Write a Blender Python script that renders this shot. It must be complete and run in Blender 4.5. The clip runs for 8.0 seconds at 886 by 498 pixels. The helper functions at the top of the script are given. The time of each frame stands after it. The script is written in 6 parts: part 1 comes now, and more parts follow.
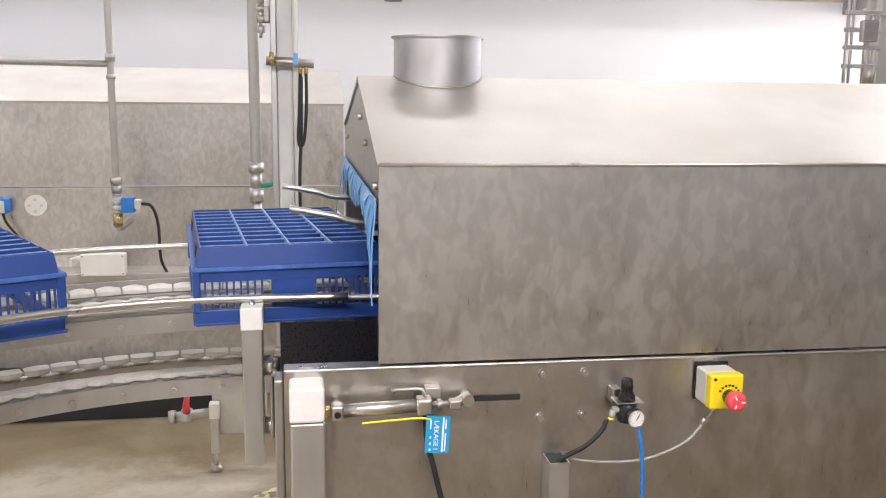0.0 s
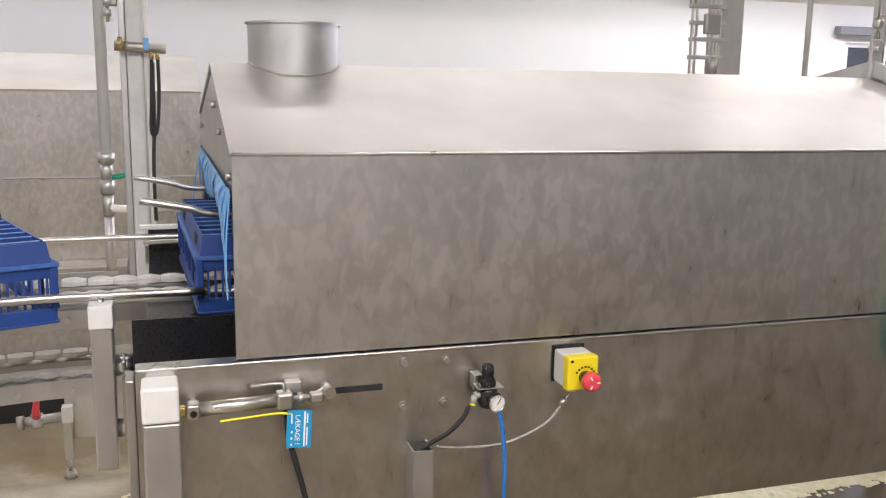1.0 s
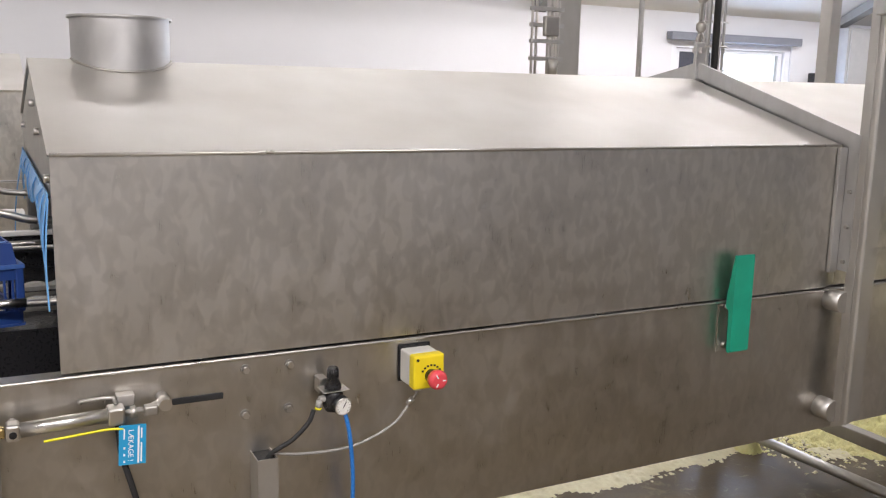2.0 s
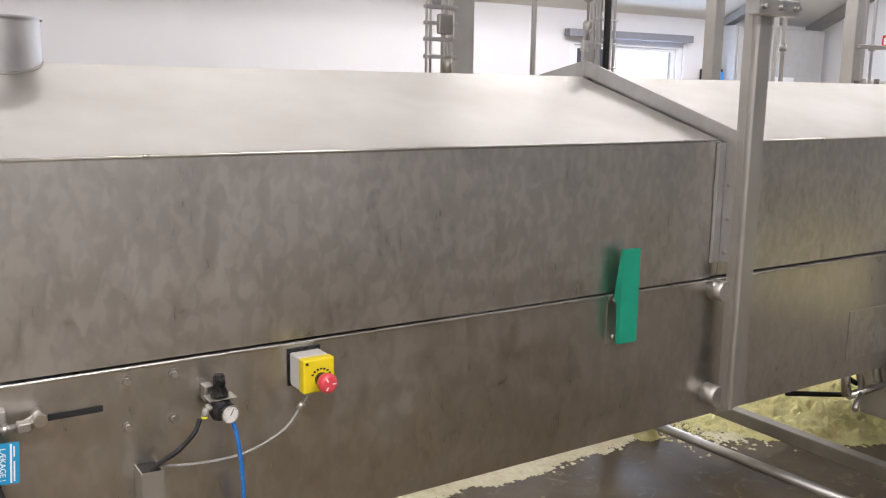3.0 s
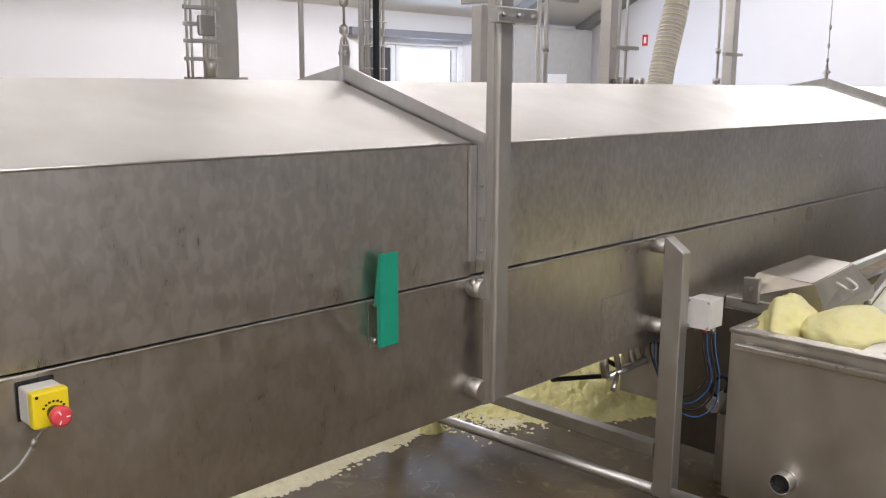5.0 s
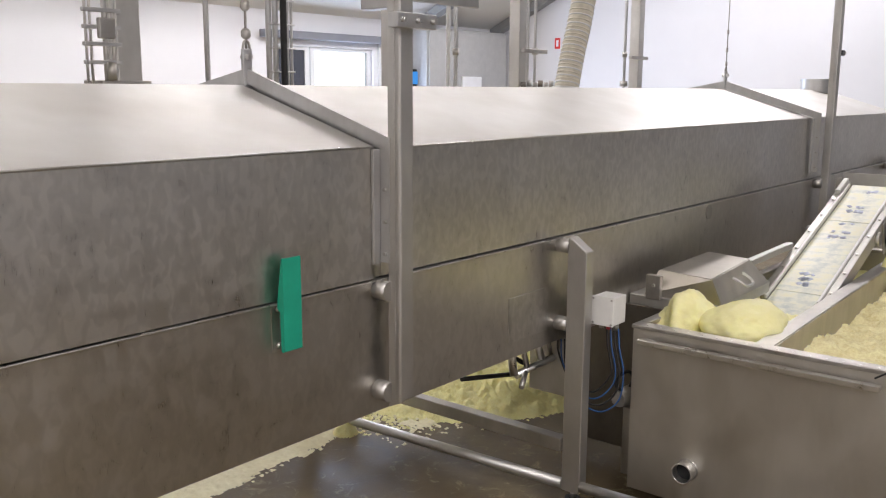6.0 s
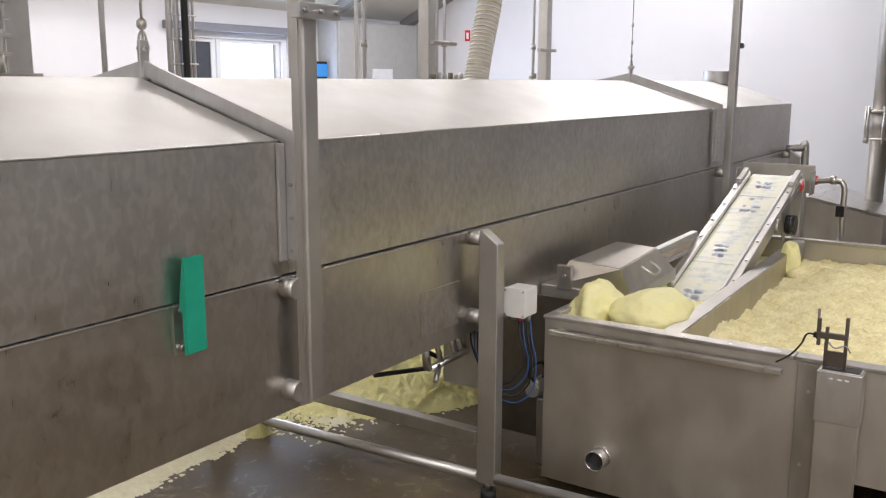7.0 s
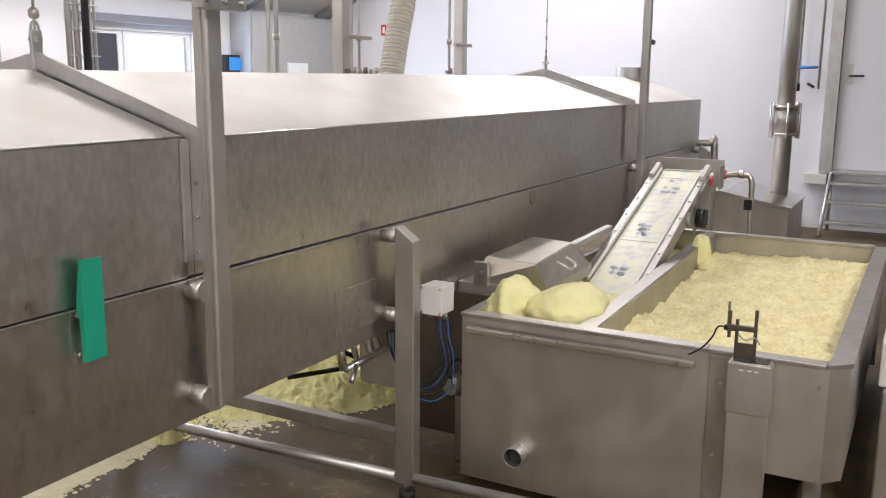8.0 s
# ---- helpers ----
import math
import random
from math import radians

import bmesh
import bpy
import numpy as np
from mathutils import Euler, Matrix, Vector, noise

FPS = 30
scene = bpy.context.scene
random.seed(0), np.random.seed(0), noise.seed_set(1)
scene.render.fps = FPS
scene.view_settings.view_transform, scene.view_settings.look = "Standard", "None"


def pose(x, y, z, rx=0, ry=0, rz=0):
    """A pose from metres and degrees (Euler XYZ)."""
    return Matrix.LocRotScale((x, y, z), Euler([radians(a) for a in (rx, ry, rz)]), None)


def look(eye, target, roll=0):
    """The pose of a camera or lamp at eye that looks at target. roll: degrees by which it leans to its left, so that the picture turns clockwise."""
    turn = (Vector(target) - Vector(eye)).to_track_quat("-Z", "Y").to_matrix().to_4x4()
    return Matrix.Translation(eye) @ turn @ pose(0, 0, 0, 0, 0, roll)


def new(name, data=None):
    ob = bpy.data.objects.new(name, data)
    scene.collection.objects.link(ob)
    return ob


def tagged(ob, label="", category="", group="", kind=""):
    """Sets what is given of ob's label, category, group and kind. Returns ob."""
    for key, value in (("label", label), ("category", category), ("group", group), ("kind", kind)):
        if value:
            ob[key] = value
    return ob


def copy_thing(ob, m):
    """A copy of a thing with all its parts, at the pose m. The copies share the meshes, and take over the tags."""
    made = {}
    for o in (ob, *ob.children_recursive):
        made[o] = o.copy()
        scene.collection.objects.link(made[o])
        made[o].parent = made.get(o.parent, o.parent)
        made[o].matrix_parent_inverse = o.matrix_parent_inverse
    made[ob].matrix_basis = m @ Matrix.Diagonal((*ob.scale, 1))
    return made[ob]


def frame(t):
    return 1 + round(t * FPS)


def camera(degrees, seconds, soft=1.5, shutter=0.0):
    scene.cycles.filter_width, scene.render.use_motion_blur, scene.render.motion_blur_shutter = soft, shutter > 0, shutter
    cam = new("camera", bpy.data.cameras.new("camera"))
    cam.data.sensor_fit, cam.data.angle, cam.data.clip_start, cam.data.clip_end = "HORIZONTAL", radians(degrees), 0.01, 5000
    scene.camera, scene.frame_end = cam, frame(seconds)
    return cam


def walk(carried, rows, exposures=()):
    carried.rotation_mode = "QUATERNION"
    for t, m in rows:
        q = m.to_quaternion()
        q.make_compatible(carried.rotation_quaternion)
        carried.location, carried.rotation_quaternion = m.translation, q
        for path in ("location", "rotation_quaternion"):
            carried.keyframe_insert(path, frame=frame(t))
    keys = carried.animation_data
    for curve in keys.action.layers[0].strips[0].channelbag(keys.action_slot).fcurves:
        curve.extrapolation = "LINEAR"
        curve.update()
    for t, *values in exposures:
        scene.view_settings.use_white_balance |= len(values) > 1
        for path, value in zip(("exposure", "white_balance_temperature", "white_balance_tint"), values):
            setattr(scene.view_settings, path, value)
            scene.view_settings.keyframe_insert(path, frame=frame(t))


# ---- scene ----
cam = camera(52.9, 8.0, soft=1.15)
PATH = [
    (0, (0.45, -0.471, 1.499), (0.762, 1.475, 1.16), 0.7),
    (0.5, (0.459, -0.471, 1.499), (0.904, 1.447, 1.148), 0.8),
    (1, (0.472, -0.463, 1.499), (1.067, 1.412, 1.139), 1.0),
    (1.5, (0.491, -0.461, 1.498), (1.233, 1.362, 1.138), 1.2),
    (2, (0.505, -0.455, 1.493), (1.397, 1.3, 1.142), 1.2),
    (3.5, (0.575, -0.485, 1.512), (1.708, 1.122, 1.148), 0.5),
    (4, (0.606, -0.495, 1.524), (1.827, 1.045, 1.153), 0.2),
    (4.5, (0.632, -0.502, 1.525), (1.956, 0.951, 1.158), 0.3),
    (6, (0.659, -0.584, 1.534), (2.181, 0.664, 1.18), 0.3),
    (6.5, (0.681, -0.575, 1.53), (2.259, 0.6, 1.169), 0.3),
    (7, (0.695, -0.578, 1.533), (2.327, 0.516, 1.164), 0.2),
    (7.5, (0.728, -0.567, 1.531), (2.413, 0.443, 1.155), 0.4),
    (8, (0.745, -0.566, 1.532), (2.469, 0.374, 1.153), 0.5),
]
walk(cam, [(t, look(eye, target, roll)) for t, eye, target, roll in PATH],
     exposures=[(0, -0.16), (1, -0.40), (2, -0.53), (3.5, -0.56), (4.5, -0.63), (6.5, -0.66), (8, -0.60)])

# ---- world, light, exposure ----
world = bpy.data.worlds.new("sky")
world.use_nodes = True
scene.world = world
_sky = world.node_tree.nodes.new("ShaderNodeTexSky")
_sky.sky_type = "NISHITA"
_sky.sun_disc = False
_sky.sun_elevation, _sky.sun_rotation = radians(35), radians(60)
world.node_tree.links.new(_sky.outputs[0], world.node_tree.nodes["Background"].inputs[0])
world.node_tree.nodes["Background"].inputs[1].default_value = 0.12

FLOOR = -0.015          # floor height
CEIL = 4.2              # flat part of the ceiling
YF, YR, YB = 1.117, 1.675, 2.36   # front, ridge and back of the washing tunnel
XA, XB = 0.587, 8.25    # its hood from end to end
EAVE, SEAM, SKIRT = 1.376, 1.004, 0.615
TOP = 1.543             # ridge
XW, YW = 10.9, 6.9      # end wall and back wall


def area_lamp(name, m, sx, sy, watts, colour):
    d = bpy.data.lights.new(name, "AREA")
    d.shape, d.size, d.size_y, d.energy, d.color = "RECTANGLE", sx, sy, watts, colour
    ob = new(name, d)
    ob.matrix_world = m
    return ob


# added strip lights out of view: x, y, height of their fixing, watts
LAMPS = [(-4.0, 5.4, 3.0, 13), (-0.9, 5.4, 3.0, 14), (2.2, 5.4, 3.0, 12), (5.3, 5.4, 3.0, 70), (8.4, 5.4, 3.0, 26),
         (-4.0, 3.9, 3.72, 24), (-0.9, 3.9, 3.72, 21), (2.2, 3.9, 3.72, 30), (5.3, 3.9, 3.72, 90), (8.4, 3.9, 3.72, 84), (9.3, 2.2, CEIL, 145),
         (-2.9, -1.6, CEIL, 200), (0.7, -2.4, CEIL, 330), (6.0, -0.2, CEIL, 40)]
for lx, ly, lz, lw in LAMPS:
    area_lamp("added_lamp_light", pose(lx, ly, lz - 0.13), 2.9, 0.25, lw, (1.0, 0.95, 0.955))
# daylight through the glass door
area_lamp("door_daylight", pose(7.995, YW + 0.044, 1.0, -90, 0, 0), 0.84, 1.78, 130, (0.60, 0.72, 1.0))

# ---- materials ----


def material(name):
    m = bpy.data.materials.new(name)
    m.use_nodes = True
    t = m.node_tree
    return m, t, t.nodes["Principled BSDF"], t.nodes.new, t.links.new


def ramp(t, fac, stops, ease="LINEAR"):
    r = t.nodes.new("ShaderNodeValToRGB")
    r.color_ramp.interpolation = ease
    e = r.color_ramp.elements
    while len(e) < len(stops):
        e.new(0.5)
    for el, (p, c) in zip(e, stops):
        el.position = p
        el.color = (*c, 1) if len(c) == 3 else (c[0], c[0], c[0], 1)
    t.links.new(fac, r.inputs[0])
    return r.outputs[0]


def coords(t, scale=(1, 1, 1), kind="Object"):
    tc = t.nodes.new("ShaderNodeTexCoord")
    mp = t.nodes.new("ShaderNodeMapping")
    mp.inputs["Scale"].default_value = scale
    t.links.new(tc.outputs[kind], mp.inputs[0])
    return mp.outputs[0]


def noise_tex(t, vec, scale, detail=4, rough=0.55, distort=0.0):
    n = t.nodes.new("ShaderNodeTexNoise")
    n.inputs["Scale"].default_value = scale
    n.inputs["Detail"].default_value = detail
    n.inputs["Roughness"].default_value = rough
    n.inputs["Distortion"].default_value = distort
    t.links.new(vec, n.inputs["Vector"])
    return n.outputs["Fac"]


def mixed(t, fac, a, b, kind="MIX"):
    m = t.nodes.new("ShaderNodeMix")
    m.data_type, m.blend_type = "RGBA", kind
    for sock, v in ((m.inputs[0], fac), (m.inputs[6], a), (m.inputs[7], b)):
        if isinstance(v, (int, float)):
            sock.default_value = v
        elif isinstance(v, tuple):
            sock.default_value = (*v, 1)
        else:
            t.links.new(v, sock)
    return m.outputs[2]


def bump(t, p, height, strength, dist=0.002):
    b = t.nodes.new("ShaderNodeBump")
    b.inputs["Strength"].default_value, b.inputs["Distance"].default_value = strength, dist
    t.links.new(height, b.inputs["Height"])
    t.links.new(b.outputs[0], p.inputs["Normal"])


def steel(name, base, r0, r1, mottle=(26, 26, 13), grain=(3, 3, 400), smear=0.12, wave=0.0, ribbon=False):
    m, t, p, n, link = material(name)
    p.inputs["Metallic"].default_value = 1.0
    v1 = coords(t, (1, 1, 0.5))
    a = noise_tex(t, v1, mottle[0], 3, 0.55, 0.35)
    big = noise_tex(t, coords(t), 1.7, 3, 0.6)
    fine = noise_tex(t, coords(t, grain), 6, 2)
    lo = tuple(c * (1 - smear) for c in base)
    hi = tuple(min(1, c * (1 + smear * 0.6)) for c in base)
    c1 = ramp(t, a, [(0.34, hi), (0.42, lo), (0.5, hi), (0.58, lo), (0.66, hi)]) if ribbon else ramp(t, a, [(0.3, lo), (0.68, hi)])
    c2 = ramp(t, big, [(0.3, (0.82, 0.80, 0.775)), (0.66, (1, 1, 1))])
    link(mixed(t, 1.0, c1, c2, "MULTIPLY"), p.inputs["Base Color"])
    mix = mixed(t, 0.35, a, fine)
    rr = ramp(t, mix, [(0.3, (r0,)), (0.7, (r1,))])
    link(rr, p.inputs["Roughness"])
    if wave:
        bump(t, p, noise_tex(t, coords(t), 2.2, 2, 0.4), wave, 0.01)
    else:
        bump(t, p, fine, 0.05, 0.001)
    return m


def plain(name, base, rough, metal=0.0, var=0.08, scale=12, bumpy=0.05, spec=0.5):
    m, t, p, n, link = material(name)
    a = noise_tex(t, coords(t), scale, 5, 0.6)
    link(ramp(t, a, [(0.3, tuple(c * (1 - var) for c in base)), (0.7, tuple(min(1, c * (1 + var)) for c in base))]), p.inputs["Base Color"])
    b = noise_tex(t, coords(t), scale * 14, 3)
    link(ramp(t, b, [(0.3, (max(0.02, rough - 0.07),)), (0.7, (min(1, rough + 0.07),))]), p.inputs["Roughness"])
    p.inputs["Metallic"].default_value = metal
    p.inputs["Specular IOR Level"].default_value = spec
    if bumpy:
        bump(t, p, b, bumpy, 0.001)
    return m


def panel_steel(name, base, k=1.0):
    """Brushed sheet with dull wiping streaks and water marks."""
    m, t, p, n, link = material(name)
    p.inputs["Metallic"].default_value = 1.0
    streak = noise_tex(t, coords(t, (1, 1, 0.6)), 44, 1, 0.4, 0.6)
    blot = noise_tex(t, coords(t, (1, 1, 0.7)), 9, 4, 0.65, 0.6)
    big = noise_tex(t, coords(t), 1.6, 3, 0.6)
    fine = noise_tex(t, coords(t, (400, 400, 6)), 4, 2)
    g = lambda v: tuple(min(1, c * (1 + (v - 1) * k)) for c in base)
    c1 = ramp(t, streak, [(0.36, g(0.88)), (0.48, g(0.95)), (0.62, g(1.09))], "EASE")
    c2 = ramp(t, blot, [(0.32, (0.90, 0.90, 0.90)), (0.50, (0.97, 0.965, 0.95)), (0.66, (1, 1, 1))])
    c3 = ramp(t, big, [(0.3, (0.86, 0.85, 0.83)), (0.66, (1, 1, 1))])
    link(mixed(t, 1.0, mixed(t, 1.0, c1, c2, "MULTIPLY"), c3, "MULTIPLY"), p.inputs["Base Color"])
    link(ramp(t, mixed(t, 0.4, mixed(t, 0.5, streak, blot), fine), [(0.34, (0.26,)), (0.66, (0.46,))]), p.inputs["Roughness"])
    bump(t, p, mixed(t, 0.15, streak, fine), 0.10, 0.0012)
    return m


M_PANEL = panel_steel("stainless_panel", (0.61, 0.595, 0.57), 0.68)
M_SKIRT = panel_steel("stainless_lower_panel", (0.58, 0.56, 0.53), 0.45)
M_ROOF = steel("stainless_roof", (0.66, 0.65, 0.635), 0.40, 0.54, (9, 9, 9), (400, 3, 3), 0.05)
M_TUBE = steel("stainless_tube", (0.60, 0.59, 0.57), 0.42, 0.55, smear=0.06)
M_BRIGHT = steel("stainless_bright", (0.70, 0.69, 0.67), 0.25, 0.36, smear=0.04)
M_TANK = steel("stainless_tank", (0.62, 0.595, 0.55), 0.39, 0.55, (7, 7, 7), (3, 300, 3), 0.12)
M_DULL = steel("stainless_dull", (0.50, 0.485, 0.46), 0.36, 0.52, (14, 14, 14), smear=0.14)
M_GALV = steel("galvanised_steel", (0.62, 0.62, 0.62), 0.38, 0.55, (20, 20, 20), smear=0.10)
# paler blue for grid tops: light from above in the colour, some scuffing
M_BLUETOP = plain("lit_scuffed_blue_plastic", (0.20, 0.33, 0.62), 0.5, var=0.3, scale=40)
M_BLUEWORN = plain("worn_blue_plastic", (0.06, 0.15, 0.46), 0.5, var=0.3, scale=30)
M_BLUE = plain("blue_crate_plastic", (0.020, 0.062, 0.26), 0.42, var=0.14, scale=9)
M_STRIP = plain("blue_strip_plastic", (0.17, 0.40, 0.74), 0.35, var=0.12, scale=20)
M_WHITE = plain("white_plastic", (0.78, 0.77, 0.74), 0.38, var=0.05)
M_CHAIN = plain("white_chain_plastic", (0.74, 0.72, 0.67), 0.40, var=0.10, scale=25)
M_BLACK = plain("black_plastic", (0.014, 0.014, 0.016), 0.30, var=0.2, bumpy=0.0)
M_RUBBER = plain("black_rubber", (0.018, 0.018, 0.019), 0.6, var=0.2)
M_GREEN = plain("green_plastic", (0.008, 0.30, 0.19), 0.42, var=0.10)
M_YELLOW = plain("yellow_plastic", (0.83, 0.66, 0.02), 0.38, var=0.05)
M_RED = plain("red_plastic", (0.72, 0.07, 0.09), 0.36, var=0.06)
M_REDPAINT = plain("red_paint", (0.62, 0.03, 0.03), 0.4, var=0.06)
M_CABINET = plain("cabinet_grey", (0.38, 0.385, 0.39), 0.5, var=0.05)
M_GREY = plain("grey_plastic", (0.62, 0.61, 0.58), 0.42, var=0.04)
M_HOSE = plain("blue_hose", (0.03, 0.20, 0.62), 0.3, var=0.06)
M_HOSEDARK = plain("dark_blue_hose", (0.02, 0.09, 0.27), 0.4, var=0.15)
M_CABLE = plain("grey_cable", (0.36, 0.35, 0.33), 0.35, var=0.06)
M_TAG = plain("blue_card", (0.02, 0.30, 0.58), 0.4, var=0.05)
M_TAGTXT = plain("white_print", (0.85, 0.86, 0.88), 0.5, var=0.02)
M_TIE = plain("yellow_tie", (0.85, 0.80, 0.03), 0.4, var=0.03)
M_DIAL = plain("white_dial", (0.82, 0.81, 0.77), 0.3, var=0.02)
M_BRASS = plain("brass", (0.60, 0.47, 0.23), 0.3, 1.0, var=0.1)
M_PANELWALL = plain("white_wall_panel", (0.692, 0.70, 0.738), 0.42, var=0.025, scale=1.3, bumpy=0.02)
M_CEIL = plain("ceiling_panel", (0.74, 0.735, 0.72), 0.55, var=0.03, scale=1.0)
# darker than the other steel: the probe's backlit look is in its colour
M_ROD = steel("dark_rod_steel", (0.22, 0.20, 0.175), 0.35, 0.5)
M_BEAM = plain("grey_beam_paint", (0.30, 0.31, 0.32), 0.5, var=0.08)
M_DARKFRAME = plain("dark_frame", (0.05, 0.055, 0.075), 0.3, var=0.1)
M_LINTEL = plain("grey_lintel", (0.20, 0.21, 0.25), 0.5, var=0.06)
M_FRAME = plain("white_frame", (0.74, 0.76, 0.80), 0.4, var=0.03)
M_HOSEDUCT = plain("cream_duct_hose", (0.58, 0.54, 0.44), 0.5, var=0.14, scale=18)
M_CREAMPIPE = plain("pale_grey_pipe", (0.60, 0.60, 0.59), 0.35, var=0.08)


def foam(name, c0, c1, scale, rough, sss=0.15):
    m, t, p, n, link = material(name)
    v = coords(t)
    a = noise_tex(t, v, scale, 6, 0.7)
    b = noise_tex(t, v, scale * 6, 4, 0.7)
    link(ramp(t, mixed(t, 0.45, a, b), [(0.32, c0), (0.66, c1)]), p.inputs["Base Color"])
    p.inputs["Roughness"].default_value = rough
    p.inputs["Subsurface Weight"].default_value = sss
    p.inputs["Subsurface Radius"].default_value = (0.02, 0.018, 0.008)
    p.inputs["Subsurface Scale"].default_value = 0.4
    bump(t, p, b, 0.38, 0.004)
    return m


M_FOAM = foam("cream_foam", (0.60, 0.49, 0.20), (0.96, 0.91, 0.57), 12, 0.75)
M_SMOOTHFOAM = foam("smooth_foam", (0.85, 0.80, 0.37), (0.92, 0.88, 0.50), 9, 0.6, 0.3)
M_CRUMB = foam("floor_foam", (0.82, 0.74, 0.29), (0.96, 0.93, 0.54), 34, 0.8)
M_FILM = foam("foam_film", (0.72, 0.65, 0.40), (0.93, 0.88, 0.62), 7, 0.5, 0.0)


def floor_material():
    """Worn concrete, brightness put into its colour: pale behind entry, dark towards the tank."""
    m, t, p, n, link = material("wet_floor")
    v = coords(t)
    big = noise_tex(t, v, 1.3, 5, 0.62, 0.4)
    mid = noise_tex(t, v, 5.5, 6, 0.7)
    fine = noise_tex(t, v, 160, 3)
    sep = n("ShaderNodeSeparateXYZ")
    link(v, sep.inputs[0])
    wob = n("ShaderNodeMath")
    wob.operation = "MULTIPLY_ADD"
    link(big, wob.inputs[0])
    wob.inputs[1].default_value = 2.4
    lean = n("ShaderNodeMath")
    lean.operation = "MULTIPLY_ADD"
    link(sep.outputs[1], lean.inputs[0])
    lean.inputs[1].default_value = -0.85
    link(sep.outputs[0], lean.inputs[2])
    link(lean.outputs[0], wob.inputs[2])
    # wet only picks the tone by place: 0 pale, 1 dark
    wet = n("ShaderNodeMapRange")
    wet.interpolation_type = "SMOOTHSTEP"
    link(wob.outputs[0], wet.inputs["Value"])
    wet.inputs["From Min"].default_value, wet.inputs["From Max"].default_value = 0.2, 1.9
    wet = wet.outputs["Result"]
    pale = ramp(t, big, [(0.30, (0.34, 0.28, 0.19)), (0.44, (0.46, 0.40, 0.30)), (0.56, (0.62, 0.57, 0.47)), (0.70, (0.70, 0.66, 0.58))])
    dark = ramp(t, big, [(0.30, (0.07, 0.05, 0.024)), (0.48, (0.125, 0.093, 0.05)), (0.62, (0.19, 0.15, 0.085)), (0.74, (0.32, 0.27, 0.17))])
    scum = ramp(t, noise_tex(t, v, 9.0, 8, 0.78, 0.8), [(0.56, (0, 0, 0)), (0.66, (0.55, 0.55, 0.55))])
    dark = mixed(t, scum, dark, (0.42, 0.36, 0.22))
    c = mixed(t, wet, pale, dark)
    back = n("ShaderNodeMath")
    back.operation = "MULTIPLY_ADD"
    link(mid, back.inputs[0])
    back.inputs[1].default_value = 0.9
    link(sep.outputs[1], back.inputs[2])
    band = n("ShaderNodeMapRange")
    band.interpolation_type = "SMOOTHSTEP"
    link(back.outputs[0], band.inputs["Value"])
    band.inputs["From Min"].default_value, band.inputs["From Max"].default_value = 3.35, 3.75
    c = mixed(t, band.outputs["Result"], c, mixed(t, 0.72, c, (0.20, 0.15, 0.075)))
    d = ramp(t, mid, [(0.3, (0.72, 0.70, 0.66)), (0.6, (1, 1, 1))])
    e = ramp(t, fine, [(0.3, (0.9, 0.9, 0.9)), (0.7, (1, 1, 1))])
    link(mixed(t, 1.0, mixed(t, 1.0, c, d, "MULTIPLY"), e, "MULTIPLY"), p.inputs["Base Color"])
    pale_rough = ramp(t, mid, [(0.35, (0.40,)), (0.65, (0.62,))])
    dark_rough = ramp(t, mixed(t, 0.5, big, mid), [(0.40, (0.40,)), (0.52, (0.52,)), (0.62, (0.66,))])
    link(mixed(t, wet, pale_rough, dark_rough), p.inputs["Roughness"])
    p.inputs["Specular IOR Level"].default_value = 0.20
    bump(t, p, mixed(t, 0.3, mid, fine), 0.45, 0.005)
    return m


def belt_material():
    m, t, p, n, link = material("belt_plastic")
    oi = n("ShaderNodeObjectInfo")
    add = n("ShaderNodeVectorMath")
    add.operation = "ADD"
    tc = n("ShaderNodeTexCoord")
    off = n("ShaderNodeVectorMath")
    off.operation = "SCALE"
    off.inputs[0].default_value = (1, 1, 1)
    link(oi.outputs["Random"], off.inputs["Scale"])
    sc = n("ShaderNodeVectorMath")
    sc.operation = "SCALE"
    sc.inputs["Scale"].default_value = 0.15
    link(off.outputs[0], sc.inputs[0])
    link(tc.outputs["Object"], add.inputs[0])
    link(sc.outputs[0], add.inputs[1])
    a = noise_tex(t, add.outputs[0], 14, 5, 0.65)
    link(ramp(t, a, [(0.28, (0.46, 0.50, 0.45)), (0.5, (0.68, 0.68, 0.55)), (0.75, (0.72, 0.68, 0.42))]), p.inputs["Base Color"])
    p.inputs["Roughness"].default_value = 0.35
    bump(t, p, a, 0.2, 0.003)
    return m


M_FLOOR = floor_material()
M_BELT = belt_material()
M_MARK = plain("blue_smudge", (0.40, 0.44, 0.53), 0.5, var=0.4, scale=60)
m_, t_, p_, n_, l_ = material("window_glass")
p_.inputs["Transmission Weight"].default_value = 1.0
p_.inputs["Roughness"].default_value = 0.02
p_.inputs["IOR"].default_value = 1.45
M_GLASS = m_
m_, t_, p_, n_, l_ = material("bright_outdoors")
p_.inputs["Base Color"].default_value = (0.8, 0.85, 0.9, 1)
p_.inputs["Emission Color"].default_value = (0.80, 0.90, 1.0, 1)
p_.inputs["Emission Strength"].default_value = 3.0
M_OUT = m_
m_, t_, p_, n_, l_ = material("tube_diffuser")
p_.inputs["Base Color"].default_value = (0.9, 0.9, 0.9, 1)
p_.inputs["Emission Color"].default_value = (1.0, 0.96, 0.965, 1)
p_.inputs["Emission Strength"].default_value = 5.0
M_TUBELIGHT = m_
m_, t_, p_, n_, l_ = material("lit_screen")
p_.inputs["Base Color"].default_value = (0.02, 0.10, 0.3, 1)
p_.inputs["Emission Color"].default_value = (0.05, 0.35, 0.9, 1)
